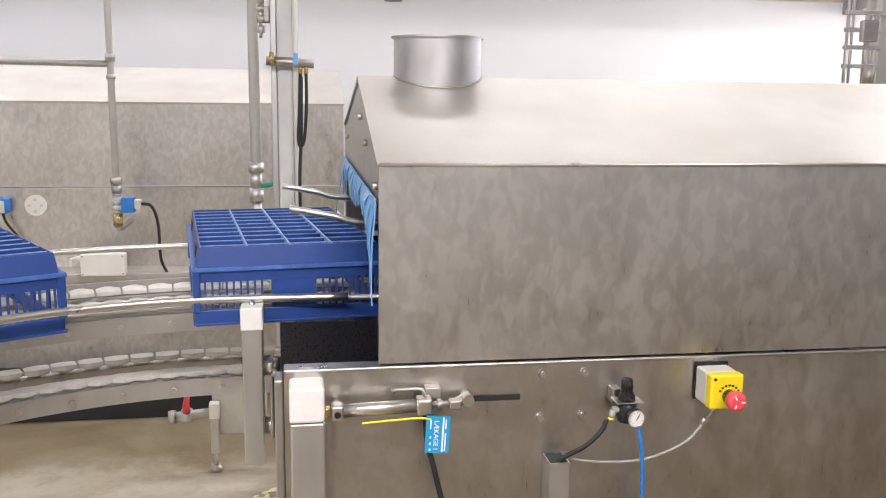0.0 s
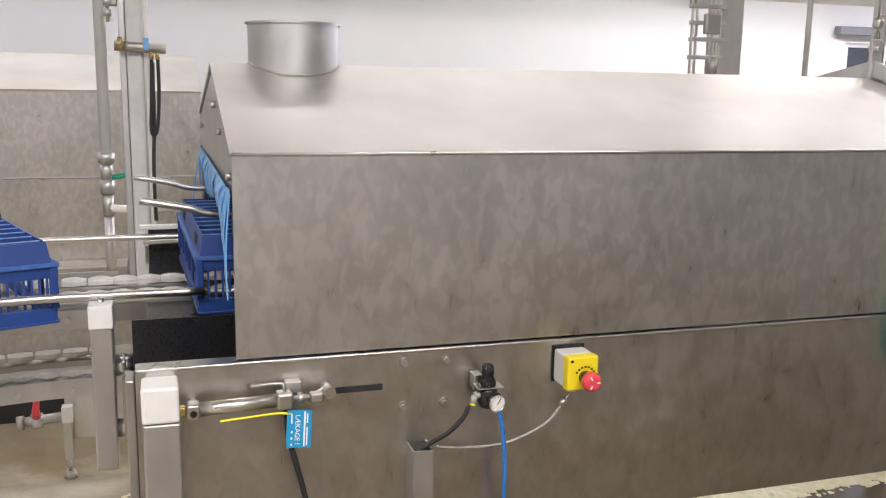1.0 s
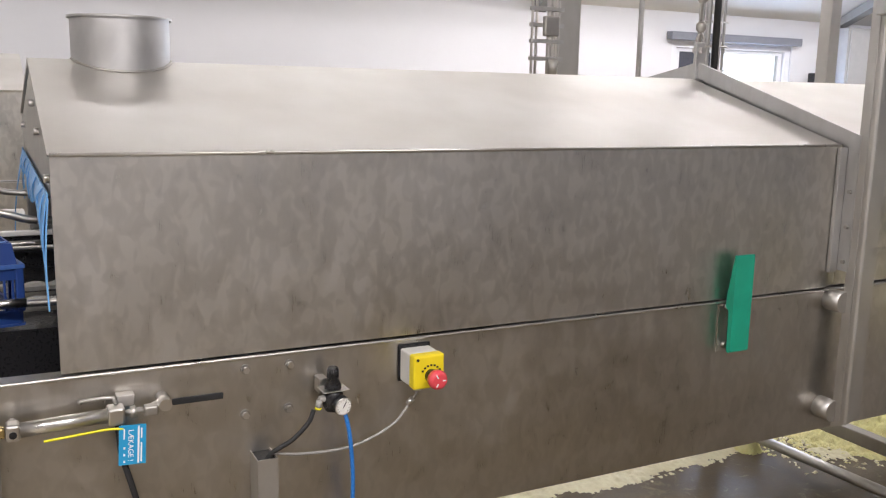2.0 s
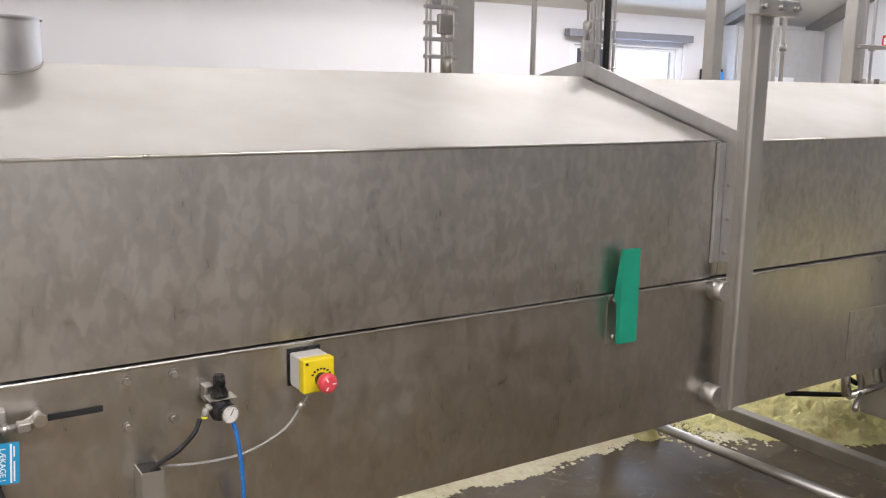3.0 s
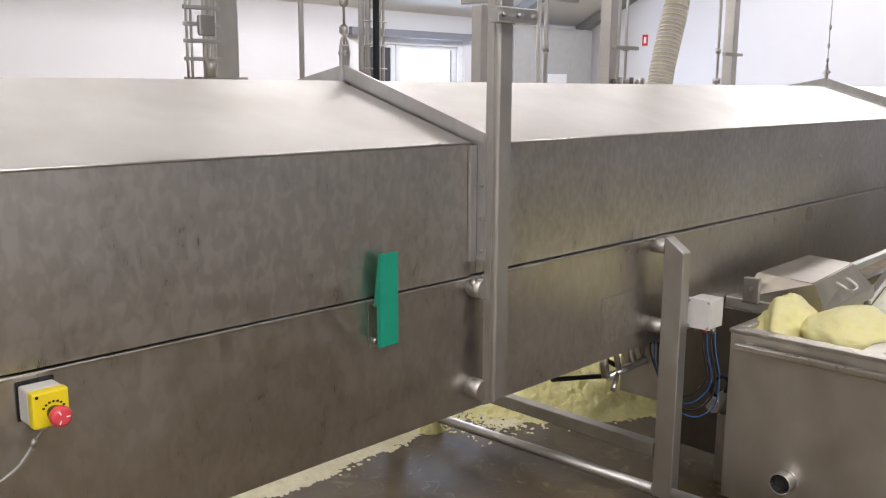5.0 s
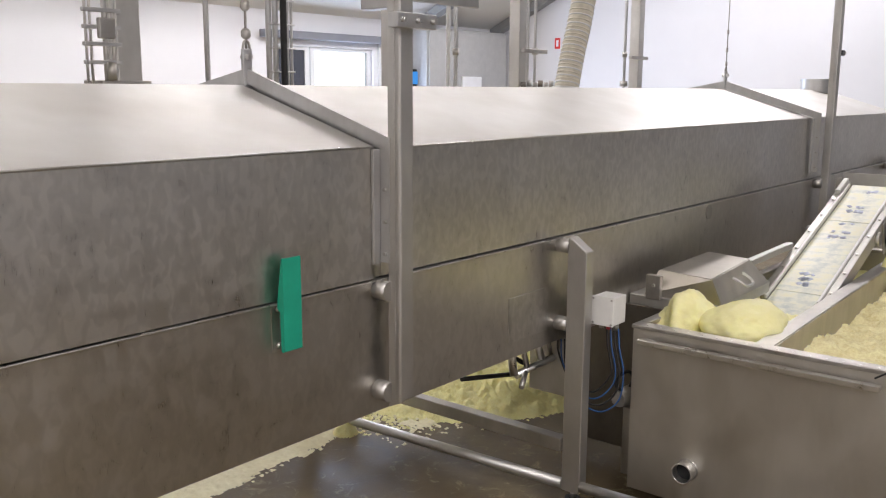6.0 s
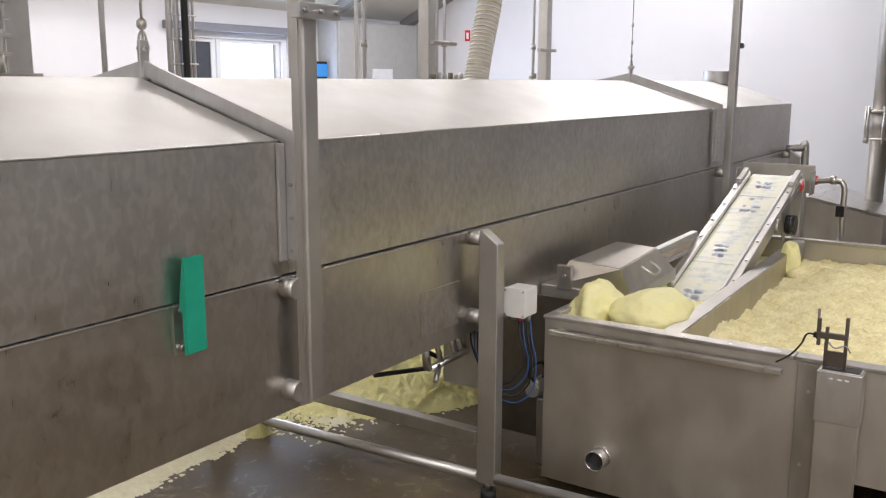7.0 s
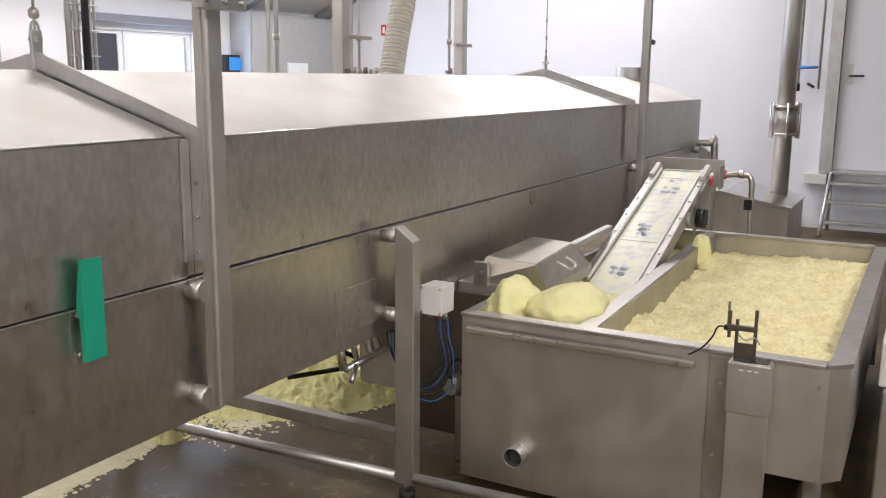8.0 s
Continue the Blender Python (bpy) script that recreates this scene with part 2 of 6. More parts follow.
p_.inputs["Emission Strength"].default_value = 0.9
M_SCREEN = m_

# ---- mesh helpers ----
I4 = Matrix.Identity(4)


def bm_new():
    return bmesh.new()


def add_box(bm, x0, x1, y0, y1, z0, z1, bev=0.0, m=None):
    b = bmesh.new()
    bmesh.ops.create_cube(b, size=1.0)
    b.transform(Matrix.Translation(((x0 + x1) / 2, (y0 + y1) / 2, (z0 + z1) / 2)) @ Matrix.Diagonal((abs(x1 - x0), abs(y1 - y0), abs(z1 - z0), 1)))
    if bev:
        bmesh.ops.bevel(b, geom=b.edges[:], offset=bev, segments=2, profile=0.5, affect="EDGES")
    if m is not None:
        b.transform(m)
    me = bpy.data.meshes.new("tmp")
    b.to_mesh(me)
    b.free()
    bm.from_mesh(me)
    bpy.data.meshes.remove(me)
    return bm


def add_tube(bm, pts, r, seg=12, caps=True, radii=None):
    """A round bar along a polyline."""
    pts = [Vector(p) for p in pts]
    rings = []
    up = Vector((0, 0, 1))
    prev = None
    for i, p in enumerate(pts):
        d = (pts[min(i + 1, len(pts) - 1)] - pts[max(i - 1, 0)]).normalized()
        if prev is None:
            u = d.cross(up)
            if u.length < 1e-3:
                u = d.cross(Vector((0, 1, 0)))
            u.normalize()
        else:
            u = (prev - d * prev.dot(d)).normalized()
        prev = u
        w = d.cross(u)
        rr = radii[i] if radii else r
        rings.append([bm.verts.new(p + (u * math.cos(2 * math.pi * k / seg) + w * math.sin(2 * math.pi * k / seg)) * rr) for k in range(seg)])
    for a, b in zip(rings, rings[1:]):
        for k in range(seg):
            f = bm.faces.new((a[k], a[(k + 1) % seg], b[(k + 1) % seg], b[k]))
            f.smooth = True
    if caps:
        bm.faces.new(rings[0][::-1])
        bm.faces.new(rings[-1])
    return bm


def add_prism(bm, poly, axis, a, b):
    """A polygon in the plane across axis, drawn out from a to b. poly: pairs (x,y,z without axis)."""
    def at(p, v):
        q = list(p)
        q.insert("xyz".index(axis), v)
        return bm.verts.new(q)
    va, vb = [at(p, a) for p in poly], [at(p, b) for p in poly]
    n = len(poly)
    bm.faces.new(va[::-1])
    bm.faces.new(vb)
    for k in range(n):
        bm.faces.new((va[k], va[(k + 1) % n], vb[(k + 1) % n], vb[k]))
    return bm


def add_sweep(bm, pts, half, z0, z1, closed_ends=True):
    """A flat bar on edge along a plan polyline (x, y)."""
    n = len(pts)
    rows = []
    for i, p in enumerate(pts):
        p = Vector(p)
        d = (Vector(pts[min(i + 1, n - 1)]) - Vector(pts[max(i - 1, 0)])).normalized()
        s = Vector((-d.y, d.x)) * half
        rows.append([bm.verts.new((*(p + s), z0)), bm.verts.new((*(p - s), z0)), bm.verts.new((*(p - s), z1)), bm.verts.new((*(p + s), z1))])
    for a, b in zip(rows, rows[1:]):
        for k in range(4):
            bm.faces.new((a[k], a[(k + 1) % 4], b[(k + 1) % 4], b[k]))
    bm.faces.new(rows[0][::-1])
    bm.faces.new(rows[-1])
    return bm


def smooth_path(pts, n=8):
    """Catmull-Rom through the points."""
    P = [Vector(p) for p in pts]
    P = [P[0] * 2 - P[1]] + P + [P[-1] * 2 - P[-2]]
    out = []
    for i in range(1, len(P) - 2):
        a, b, c, d = P[i - 1:i + 3]
        for k in range(n):
            u = k / n
            out.append(0.5 * ((2 * b) + (c - a) * u + (2 * a - 5 * b + 4 * c - d) * u * u + (3 * b - a - 3 * c + d) * u ** 3))
    out.append(P[-2])
    return out


WORLD = {}


def thing(name, m, label, category, group="", kind=""):
    ob = new(name)
    ob.empty_display_size = 0.1
    if not isinstance(m, Matrix):
        m = Matrix.Translation(m)
    ob.matrix_world = m
    WORLD[ob.name] = m
    return tagged(ob, label, category, group, kind)


def mesh_of(name, bm, mat, recalc=True):
    if recalc:
        bmesh.ops.recalc_face_normals(bm, faces=bm.faces[:])
    me = bpy.data.meshes.new(name)
    bm.to_mesh(me)
    bm.free()
    me.materials.append(mat)
    return me


def part(name, bm, mat, parent, label="", local=False):
    """One mesh under a thing or a part. The bmesh is in world places unless local."""
    if not local:
        bm.transform(WORLD[parent.name].inverted())
    ob = new(name, mesh_of(name, bm, mat))
    ob.parent = parent
    WORLD[ob.name] = WORLD[parent.name]
    return tagged(ob, label)


def solid(name, bm, mat, label, category="", group="", kind=""):
    """A top-level thing of one mesh."""
    ob = new(name, mesh_of(name, bm, mat))
    WORLD[ob.name] = I4
    return tagged(ob, label, category, group, kind)


def box(x0, x1, y0, y1, z0, z1, bev=0.0, m=None):
    return add_box(bmesh.new(), x0, x1, y0, y1, z0, z1, bev, m)


def tube(pts, r, seg=12, **k):
    return add_tube(bmesh.new(), pts, r, seg, **k)

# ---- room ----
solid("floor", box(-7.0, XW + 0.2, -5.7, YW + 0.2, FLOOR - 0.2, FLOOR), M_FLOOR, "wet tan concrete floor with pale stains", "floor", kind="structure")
bm = box(-7.2, 6.845, YW, YW + 0.2, FLOOR, 4.4)
add_box(bm, 8.565, XW + 0.2, YW, YW + 0.2, FLOOR, 4.4)
add_box(bm, 6.845, 8.565, YW, YW + 0.2, 2.06, 4.4)
solid("wall_north", bm, M_PANELWALL, "white insulated wall panels", "wall", kind="structure")
solid("wall_east", box(XW, XW + 0.2, -5.7, YW, FLOOR, 4.4), M_PANELWALL, "white insulated wall panels with a raised door", "wall", kind="structure")
# west and south walls are unseen, added to close the hall and fill reflections
solid("wall_west", box(-7.2, -7.0, -5.7, YW, FLOOR, 4.4), M_PANELWALL, "white insulated wall panels", "wall", kind="structure")
solid("wall_south", box(-7.2, XW + 0.2, -5.9, -5.7, FLOOR, 4.4), M_PANELWALL, "white insulated wall panels", "wall", kind="structure")
bm = box(-7.2, XW + 0.2, -5.9, 3.08, CEIL, CEIL + 0.2)
add_prism(bm, [(3.08, CEIL), (YW + 0.2, 2.24), (YW + 0.2, 2.46), (3.08, CEIL + 0.2)], "x", -7.2, XW + 0.2)
solid("ceiling", bm, M_CEIL, "pale ceiling panels sloping down to the back wall", "ceiling", kind="structure")
# purlin and gutter trim under the sloping ceiling
slope = (CEIL - 2.34) / (YW - 3.08)


def ceil_z(y):
    return CEIL if y < 3.08 else CEIL - (y - 3.08) * slope


bm = bmesh.new()
add_prism(bm, [(3.2, ceil_z(3.2) - 0.16), (YW - 0.01, ceil_z(YW) - 0.12), (YW - 0.01, ceil_z(YW) + 0.0), (3.2, ceil_z(3.2) - 0.01)], "x", XW - 0.14, XW - 0.004)
solid("trim", bm, M_BEAM, "grey painted edge trim below the ceiling", "trim", kind="structure")
for bx in (9.2, 5.2, 1.2, -2.8):
    bm = bmesh.new()
    add_prism(bm, [(3.2, ceil_z(3.2) - 0.26), (YW - 0.01, ceil_z(YW) - 0.10), (YW - 0.01, ceil_z(YW) - 0.01), (3.2, ceil_z(3.2) - 0.02)], "x", bx - 0.07, bx + 0.07)
    solid("trim", bm, M_BEAM, "grey painted roof beam under the ceiling", "beam", "roof beams", "structure")

# glass door in the back wall
d = thing("door_1", (7.705, YW, FLOOR), "wide glazed sliding door with white frame, bright daylight outside", "door", kind="structure")
bm = box(6.845, 8.565, YW + 0.02, YW + 0.14, 1.985, 2.058)
add_box(bm, 6.847, 6.925, YW + 0.02, YW + 0.14, FLOOR, 1.985)
add_box(bm, 8.485, 8.563, YW + 0.02, YW + 0.14, FLOOR, 1.985)
part("door_frame", bm, M_FRAME, d)
bm = box(6.765, 8.625, YW - 0.09, YW - 0.003, 2.055, 2.135, 0.006)
part("lintel", bm, M_LINTEL, d, "grey lintel housing")
for x0, x1, mt in ((6.935, 7.495, M_DARKFRAME), (7.515, 8.475, M_FRAME)):
    bm = box(x0, x0 + 0.06, YW + 0.05, YW + 0.10, FLOOR + 0.01, 1.98)
    add_box(bm, x1 - 0.06, x1, YW + 0.05, YW + 0.10, FLOOR + 0.01, 1.98)
    add_box(bm, x0 + 0.06, x1 - 0.06, YW + 0.05, YW + 0.10, 1.945, 1.98)
    add_box(bm, x0 + 0.06, x1 - 0.06, YW + 0.05, YW + 0.10, FLOOR + 0.01, 0.10)
    part("leaf_frame", bm, M_FRAME, d)
    if mt is M_DARKFRAME:
        part("dark_pane", box(x0 + 0.06, x1 - 0.06, YW + 0.065, YW + 0.085, 0.10, 1.945), M_DARKFRAME, d, "dark closed pane")
    else:
        g = part("pane", box(x0 + 0.06, x1 - 0.06, YW + 0.07, YW + 0.08, 0.10, 1.945), M_GLASS, d)
        g.visible_shadow = False
solid("backdrop", box(4.5, 12.0, YW + 3.0, YW + 3.05, -1.0, 4.5), M_OUT, "bright hazy daylight outside the door", "sky", kind="structure")

# raised door in the end wall, with steps
d = thing("door_2", (XW, -0.3, 0.6), "white panel door with steel frame above steps", "door", kind="structure")
part("leaf", box(XW - 0.035, XW - 0.002, -0.75, 0.32, 0.62, 2.62, 0.004), M_PANELWALL, d)
bm = box(XW - 0.10, XW - 0.002, 0.325, 0.45, 0.58, 2.75, 0.004)
add_box(bm, XW - 0.10, XW - 0.002, -0.88, -0.755, 0.58, 2.75, 0.004)
add_box(bm, XW - 0.10, XW - 0.002, -0.755, 0.325, 2.63, 2.75, 0.004)
part("door_frame", bm, M_GALV, d)
h = part("door_handle", tube([(XW - 0.04, 0.24, 1.58), (XW - 0.09, 0.24, 1.58), (XW - 0.09, 0.10, 1.58)], 0.011, 8), M_BLACK, d)
part("handle_plate", box(XW - 0.042, XW - 0.036, 0.21, 0.27, 1.50, 1.70), M_GALV, d)
part("sill_block", box(XW - 0.16, XW - 0.002, 0.36, 0.58, 0.47, 0.575, 0.004), M_GREY, d)
st = thing("step_stand", (10.5, -0.2, FLOOR), "galvanised three-tread steps below the raised door", "steps")
for yy in (0.32, -0.75):
    bm = tube([(10.30, yy + 0.03, FLOOR), (10.78, yy, 0.60)], 0.022, 8)
    part("stringer", bm, M_GALV, st)
    part("rear_leg", tube([(10.80, yy, FLOOR), (10.80, yy, 0.60)], 0.02, 8), M_GALV, st)
for k, (xx, zz) in enumerate(((10.42, 0.14), (10.56, 0.33), (10.70, 0.51))):
    part("tread", box(xx - 0.08, xx + 0.08, -0.73, 0.31, zz - 0.03, zz, 0.004), M_GALV, st)
part("tread", box(10.70, 10.84, -0.74, 0.31, 0.59, 0.62, 0.004), M_GALV, st)
solid("baseboard", box(XW - 0.06, XW - 0.002, 0.6, YW - 0.7, FLOOR, 0.10), M_FRAME, "white kerb along the wall foot", "kerb", kind="structure")

# fire sign on the end wall
sg = thing("fire_sign", (XW, 5.85, 2.1), "small red fire equipment sign on white wall", "sign")
part("plate", box(XW - 0.008, XW - 0.002, 5.84, 5.92, 2.06, 2.20), M_REDPAINT, sg)
part("pictogram", box(XW - 0.012, XW - 0.0085, 5.862, 5.895, 2.09, 2.17), M_TAGTXT, sg)

# tall pale cabinet in the corner with a screen on the side
c = thing("corner_cabinet", (9.9, 6.7, FLOOR), "tall pale grey enclosure in the wall corner", "cabinet")
part("body", box(9.09, 10.75, 6.60, YW - 0.004, FLOOR, 2.27, 0.006), M_CABINET, c)
part("door", box(9.12, 10.72, 6.58, 6.598, 0.1, 2.24, 0.004), M_CABINET, c)
part("hatch", box(9.74, 10.14, 6.55, 6.578, 1.42, 1.69, 0.004), M_FRAME, c)
s = thing("control_terminal", (9.0, 6.83, 1.7), "small wall terminal with a lit blue screen", "terminal")
part("housing", box(8.85, 9.18, 6.76, YW - 0.002, 1.48, 1.77, 0.008), M_BLACK, s)
part("screen", box(8.90, 9.10, 6.748, 6.757, 1.59, 1.74), M_SCREEN, s)

# fittings for the added lights, all out of view over the hall
for lx, ly, lz, lw in LAMPS:
    c = thing("ceiling_light", (lx, ly, lz), "long white strip light added out of view under the ceiling", "ceiling light", "hall strip lights")
    part("housing", box(lx - 1.5, lx + 1.5, ly - 0.14, ly + 0.14, lz - 0.08, lz - 0.002, 0.006), M_WHITE, c)
    part("diffuser", box(lx - 1.47, lx + 1.47, ly - 0.11, ly + 0.11, lz - 0.115, lz - 0.081, 0.006), M_TUBELIGHT, c)
    if lz < CEIL:
        for dx in (-0.7, 0.7):
            part("hanger", tube([(lx + dx, ly, lz - 0.003), (lx + dx, ly, ceil_z(ly))], 0.006, 6), M_GALV, c)

# ---- washing tunnel ----
w = thing("washing_tunnel", (4.4, YR, FLOOR), "long brushed stainless steel crate washing tunnel", "washer")


def hood(name, x0, x1, inset=0.0, label="", end0=False, end1=False):
    t = 0.012
    yf, yb, e, tp = YF + inset, YB - inset, EAVE - inset * 0.4, TOP
    bm = bmesh.new()
    add_prism(bm, [(yf, SEAM + 0.004), (yf + t, SEAM + 0.004), (yf + t, e - 0.004), (yf, e)], "x", x0, x1)
    front = part(name + "_front", bm, M_PANEL, w, label)
    bm = bmesh.new()
    add_prism(bm, [(yb - t, SEAM + 0.004), (yb, SEAM + 0.004), (yb, e + 0.03), (yb - t, e + 0.026)], "x", x0, x1)
    part(name + "_back", bm, M_PANEL, w)
    bm = bmesh.new()
    add_prism(bm, [(yf - 0.003, e + 0.001), (yf + 0.006, e - 0.002), (YR, tp - t), (yb - 0.006, e + 0.03), (yb + 0.003, e + 0.033), (YR, tp)], "x", x0 - 0.003, x1)
    part(name + "_roof", bm, M_ROOF, w, "sloping roof sheet")
    # folded bright edge along the eave
    part("eave_edge", tube([(x0, yf - 0.002, e + 0.001), (x1, yf - 0.002, e + 0.001)], 0.0035, 8), M_BRIGHT, w)
    return front


hood("entry_hood", XA, 2.43)
hood("middle_hood", 2.47, 6.20, 0.012)
hood("exit_hood", 6.24, XB, 0.012)
# entry end plate with a house-shaped opening
bm = bmesh.new()
add_prism(bm, [(YF + 0.013, SEAM + 0.004), (YF + 0.045, SEAM + 0.004), (YF + 0.045, 1.300), (YR, 1.305), (YR, TOP - 0.014), (YF + 0.013, EAVE - 0.006)], "x", XA + 0.002, XA + 0.012)
add_prism(bm, [(YB - 0.013, SEAM + 0.004), (YB - 0.013, EAVE + 0.02), (YR, TOP - 0.014), (YR, 1.305), (YB - 0.045, 1.300), (YB - 0.045, SEAM + 0.004)], "x", XA + 0.002, XA + 0.012)
part("entry_end_plate", bm, M_PANEL, w)
bm = box(XB - 0.012, XB - 0.002, YF + 0.014, YB - 0.014, SEAM + 0.004, EAVE - 0.01)
add_prism(bm, [(YF + 0.02, EAVE - 0.01), (YB - 0.02, EAVE - 0.01), (YR, TOP - 0.016)], "x", XB - 0.012, XB - 0.002)
part("exit_end_plate", bm, M_PANEL, w)
for yy, zz in ((YF + 0.035, 1.335), (YF + 0.30, 1.40), (YR - 0.1, 1.45), (YB - 0.2, 1.38)):
    part("end_bolt", tube([(XA + 0.001, yy, zz), (XA - 0.009, yy, zz)], 0.008, 6), M_BRIGHT, w)
# flanges between the hoods: upright angle and roof strap
for fx in (2.45, 6.22):
    bm = bmesh.new()
    add_prism(bm, [(YF - 0.045, 1.055), (YF + 0.004, 1.055), (YF + 0.004, EAVE), (YR, TOP + 0.004), (YB, EAVE + 0.035), (YB, EAVE + 0.085), (YR, TOP + 0.050), (YF - 0.045, EAVE + 0.026)], "x", fx - 0.005, fx + 0.005)
    part("hood_flange", bm, M_GALV, w, "upright joint flange over the roof")
    part("flange_angle", box(fx - 0.032, fx - 0.006, YF - 0.012, YF - 0.001, 1.05, EAVE - 0.005, 0.002), M_GALV, w)
    part("gap_strip", box(fx - 0.019, fx + 0.019, YF + 0.013, YF + 0.02, SEAM + 0.004, EAVE - 0.01), M_PANEL, w)
    for zz in (1.08, 1.17, 1.26):
        part("flange_bolt", tube([(fx - 0.005, YF - 0.03, zz), (fx - 0.012, YF - 0.03, zz)], 0.0055, 6), M_DULL, w)
# lower trough
bm = box(0.413, XB + 0.08, YF, YF + 0.012, SKIRT, SEAM - 0.006)
part("lower_front", bm, M_SKIRT, w, "long lower side panel")
part("lower_front_fold", box(0.413, XB + 0.08, YF - 0.007, YF + 0.035, SEAM - 0.006, SEAM, 0.0025), M_BRIGHT, w, "bright folded top edge")
part("seam_bead", tube([(0.413, YF - 0.004, SEAM - 0.003), (XB + 0.08, YF - 0.004, SEAM - 0.003)], 0.003, 10), M_TUBE, w, "bright rolled edge")
part("lower_back", box(0.413, XB + 0.08, YB - 0.012, YB, 0.95, SEAM), M_PANEL, w)
# trough bottom, rising to the back; unseen, raised to let light under
part("lower_bottom", add_prism(bmesh.new(), [(YF + 0.012, SKIRT), (1.36, SKIRT), (1.75, 0.945), (YB - 0.012, 0.95), (YB - 0.012, 0.965), (1.74, 0.96), (1.355, SKIRT + 0.012), (YF + 0.012, SKIRT + 0.012)], "x", 0.424, XB + 0.069), M_DULL, w)
part("lower_end", box(0.413, 0.423, YF + 0.012, 1.44, SKIRT + 0.01, 0.76), M_DULL, w)
part("lower_exit_end", box(XB + 0.07, XB + 0.08, YF + 0.012, 1.75, SKIRT + 0.01, SEAM - 0.02), M_DULL, w)
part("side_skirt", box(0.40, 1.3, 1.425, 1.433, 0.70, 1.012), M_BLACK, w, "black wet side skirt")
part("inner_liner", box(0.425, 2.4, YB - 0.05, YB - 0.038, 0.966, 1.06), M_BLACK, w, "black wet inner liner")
# two sheets added: the dark inside of the entry put into their colour
part("inner_liner", box(0.43, 2.4, YF + 0.02, 1.352, 0.64, 0.66), M_BLACK, w, "black sheet darkening the trough bottom")
part("inner_liner", box(0.426, 2.4, 1.44, YB - 0.052, 0.962, 0.9675), M_BLACK, w, "black sheet darkening the trough floor")
part("liner_edge", box(0.40, 0.70, YB - 0.062, YB - 0.037, 1.062, 1.076, 0.003), M_WHITE, w, "white liner top strip")
# access cover, disc added for a dark smudge, and small hatch lines
part("access_cover", box(3.086, 3.33, YF - 0.004, YF - 0.0005, 0.672, 0.832, 0.0015), M_PANEL, w, "thin flush access cover")
part("drain_plug", tube([(4.74, YF + 0.001, 0.96), (4.74, YF - 0.004, 0.96)], 0.035, 20), M_DULL, w)
# slot of the lid latch
bm = box(0.766, 0.857, YF - 0.0032, YF - 0.001, 0.928, 0.940, 0.001, None)
part("latch_slot", bm, M_RUBBER, w)
for x, z in ((0.899, 0.978), (0.983, 0.978), (0.897, 0.891), (0.980, 0.892)):
    b = part("panel_bolt", tube([(x, YF - 0.001, z), (x, YF - 0.004, z)], 0.0095, 18), M_DULL, w)
    part("nut", tube([(x, YF - 0.004, z), (x, YF - 0.012, z)], 0.0066, 6), M_BRIGHT, b)
# vent stacks on the roof


def stack(x, y, r, z0, z1):
    seg = 40
    bm = bmesh.new()
    add_tube(bm, [(x, y, z0), (x, y, z1)], r, seg, caps=False)
    add_tube(bm, [(x, y, z1), (x, y, z0)], r - 0.003, seg, caps=False)
    s_ = part("roof_vent", bm, M_GALV, w, "round open steel vent stack")
    bm = bmesh.new()
    add_tube(bm, [(x, y, z1 - 0.002), (x, y, z1 + 0.003)], r + 0.006, seg, caps=False)
    add_tube(bm, [(x, y, z1 + 0.003), (x, y, z1 - 0.002)], r - 0.004, seg, caps=False)
    add_tube(bm, [(x, y, z1 + 0.003), (x, y, z1 + 0.0031)], r, seg, caps=False, radii=[r + 0.006, r - 0.004])
    part("rim", bm, M_GALV, s_)
    bm = bmesh.new()
    ring = [(x + (r + 0.001) * math.cos(a), y + (r + 0.001) * math.sin(a), roof_z(y + r * math.sin(a)) + 0.002) for a in [2 * math.pi * k / 40 for k in range(41)]]
    add_tube(bm, ring, 0.003, 6, caps=False)
    part("weld_seam", bm, M_DULL, s_)


def roof_z(y):
    return EAVE + (TOP - EAVE) * (y - YF) / (YR - YF) if y < YR else TOP - (TOP - EAVE - 0.03) * (y - YR) / (YB - YR)


stack(0.777, 1.69, 0.105, 1.42, 1.634)
stack(8.03, 1.67, 0.115, 1.40, 1.62)
# lifting lugs on the ridge with wire
for fx, far in ((2.45, False), (6.22, True)):
    lg = part("lifting_lug", box(fx - 0.018, fx + 0.018, YR - 0.006, YR + 0.006, TOP - 0.01, TOP + 0.11, 0.003), M_GALV, w)
    part("lug_pin", tube([(fx, YR - 0.02, TOP + 0.085), (fx, YR + 0.02, TOP + 0.085)], 0.010, 10), M_BRIGHT, lg)


# blue curtain at the entry: strips hanging from the opening's edge
random.seed(5)
def curtain_strip(y0, z0, wdt, ln, lean, sway):
    bm = bmesh.new()
    n = 6
    a = []
    for k in range(n + 1):
        u = k / n
        y = y0 + lean * u * ln
        z = z0 - ln * u
        xx = XA - 0.006 - 0.02 * math.sin(u * 2.2) * sway
        ww = wdt * (1 - 0.5 * u)
        a.append([bm.verts.new((xx + dx, y + s_ * ww / 2, z + (0.012 * s_ if k == n else 0))) for s_ in (-1, 1) for dx in (0, 0.0025)])
    for p, q in zip(a, a[1:]):
        for i, j in ((0, 2), (2, 3), (3, 1), (1, 0)):
            bm.faces.new((p[i], p[j], q[j], q[i]))
    bm.faces.new((a[0][0], a[0][1], a[0][3], a[0][2]))
    bm.faces.new((a[-1][0], a[-1][2], a[-1][3], a[-1][1]))
    return bm


def opening_z(y):
    return 1.303


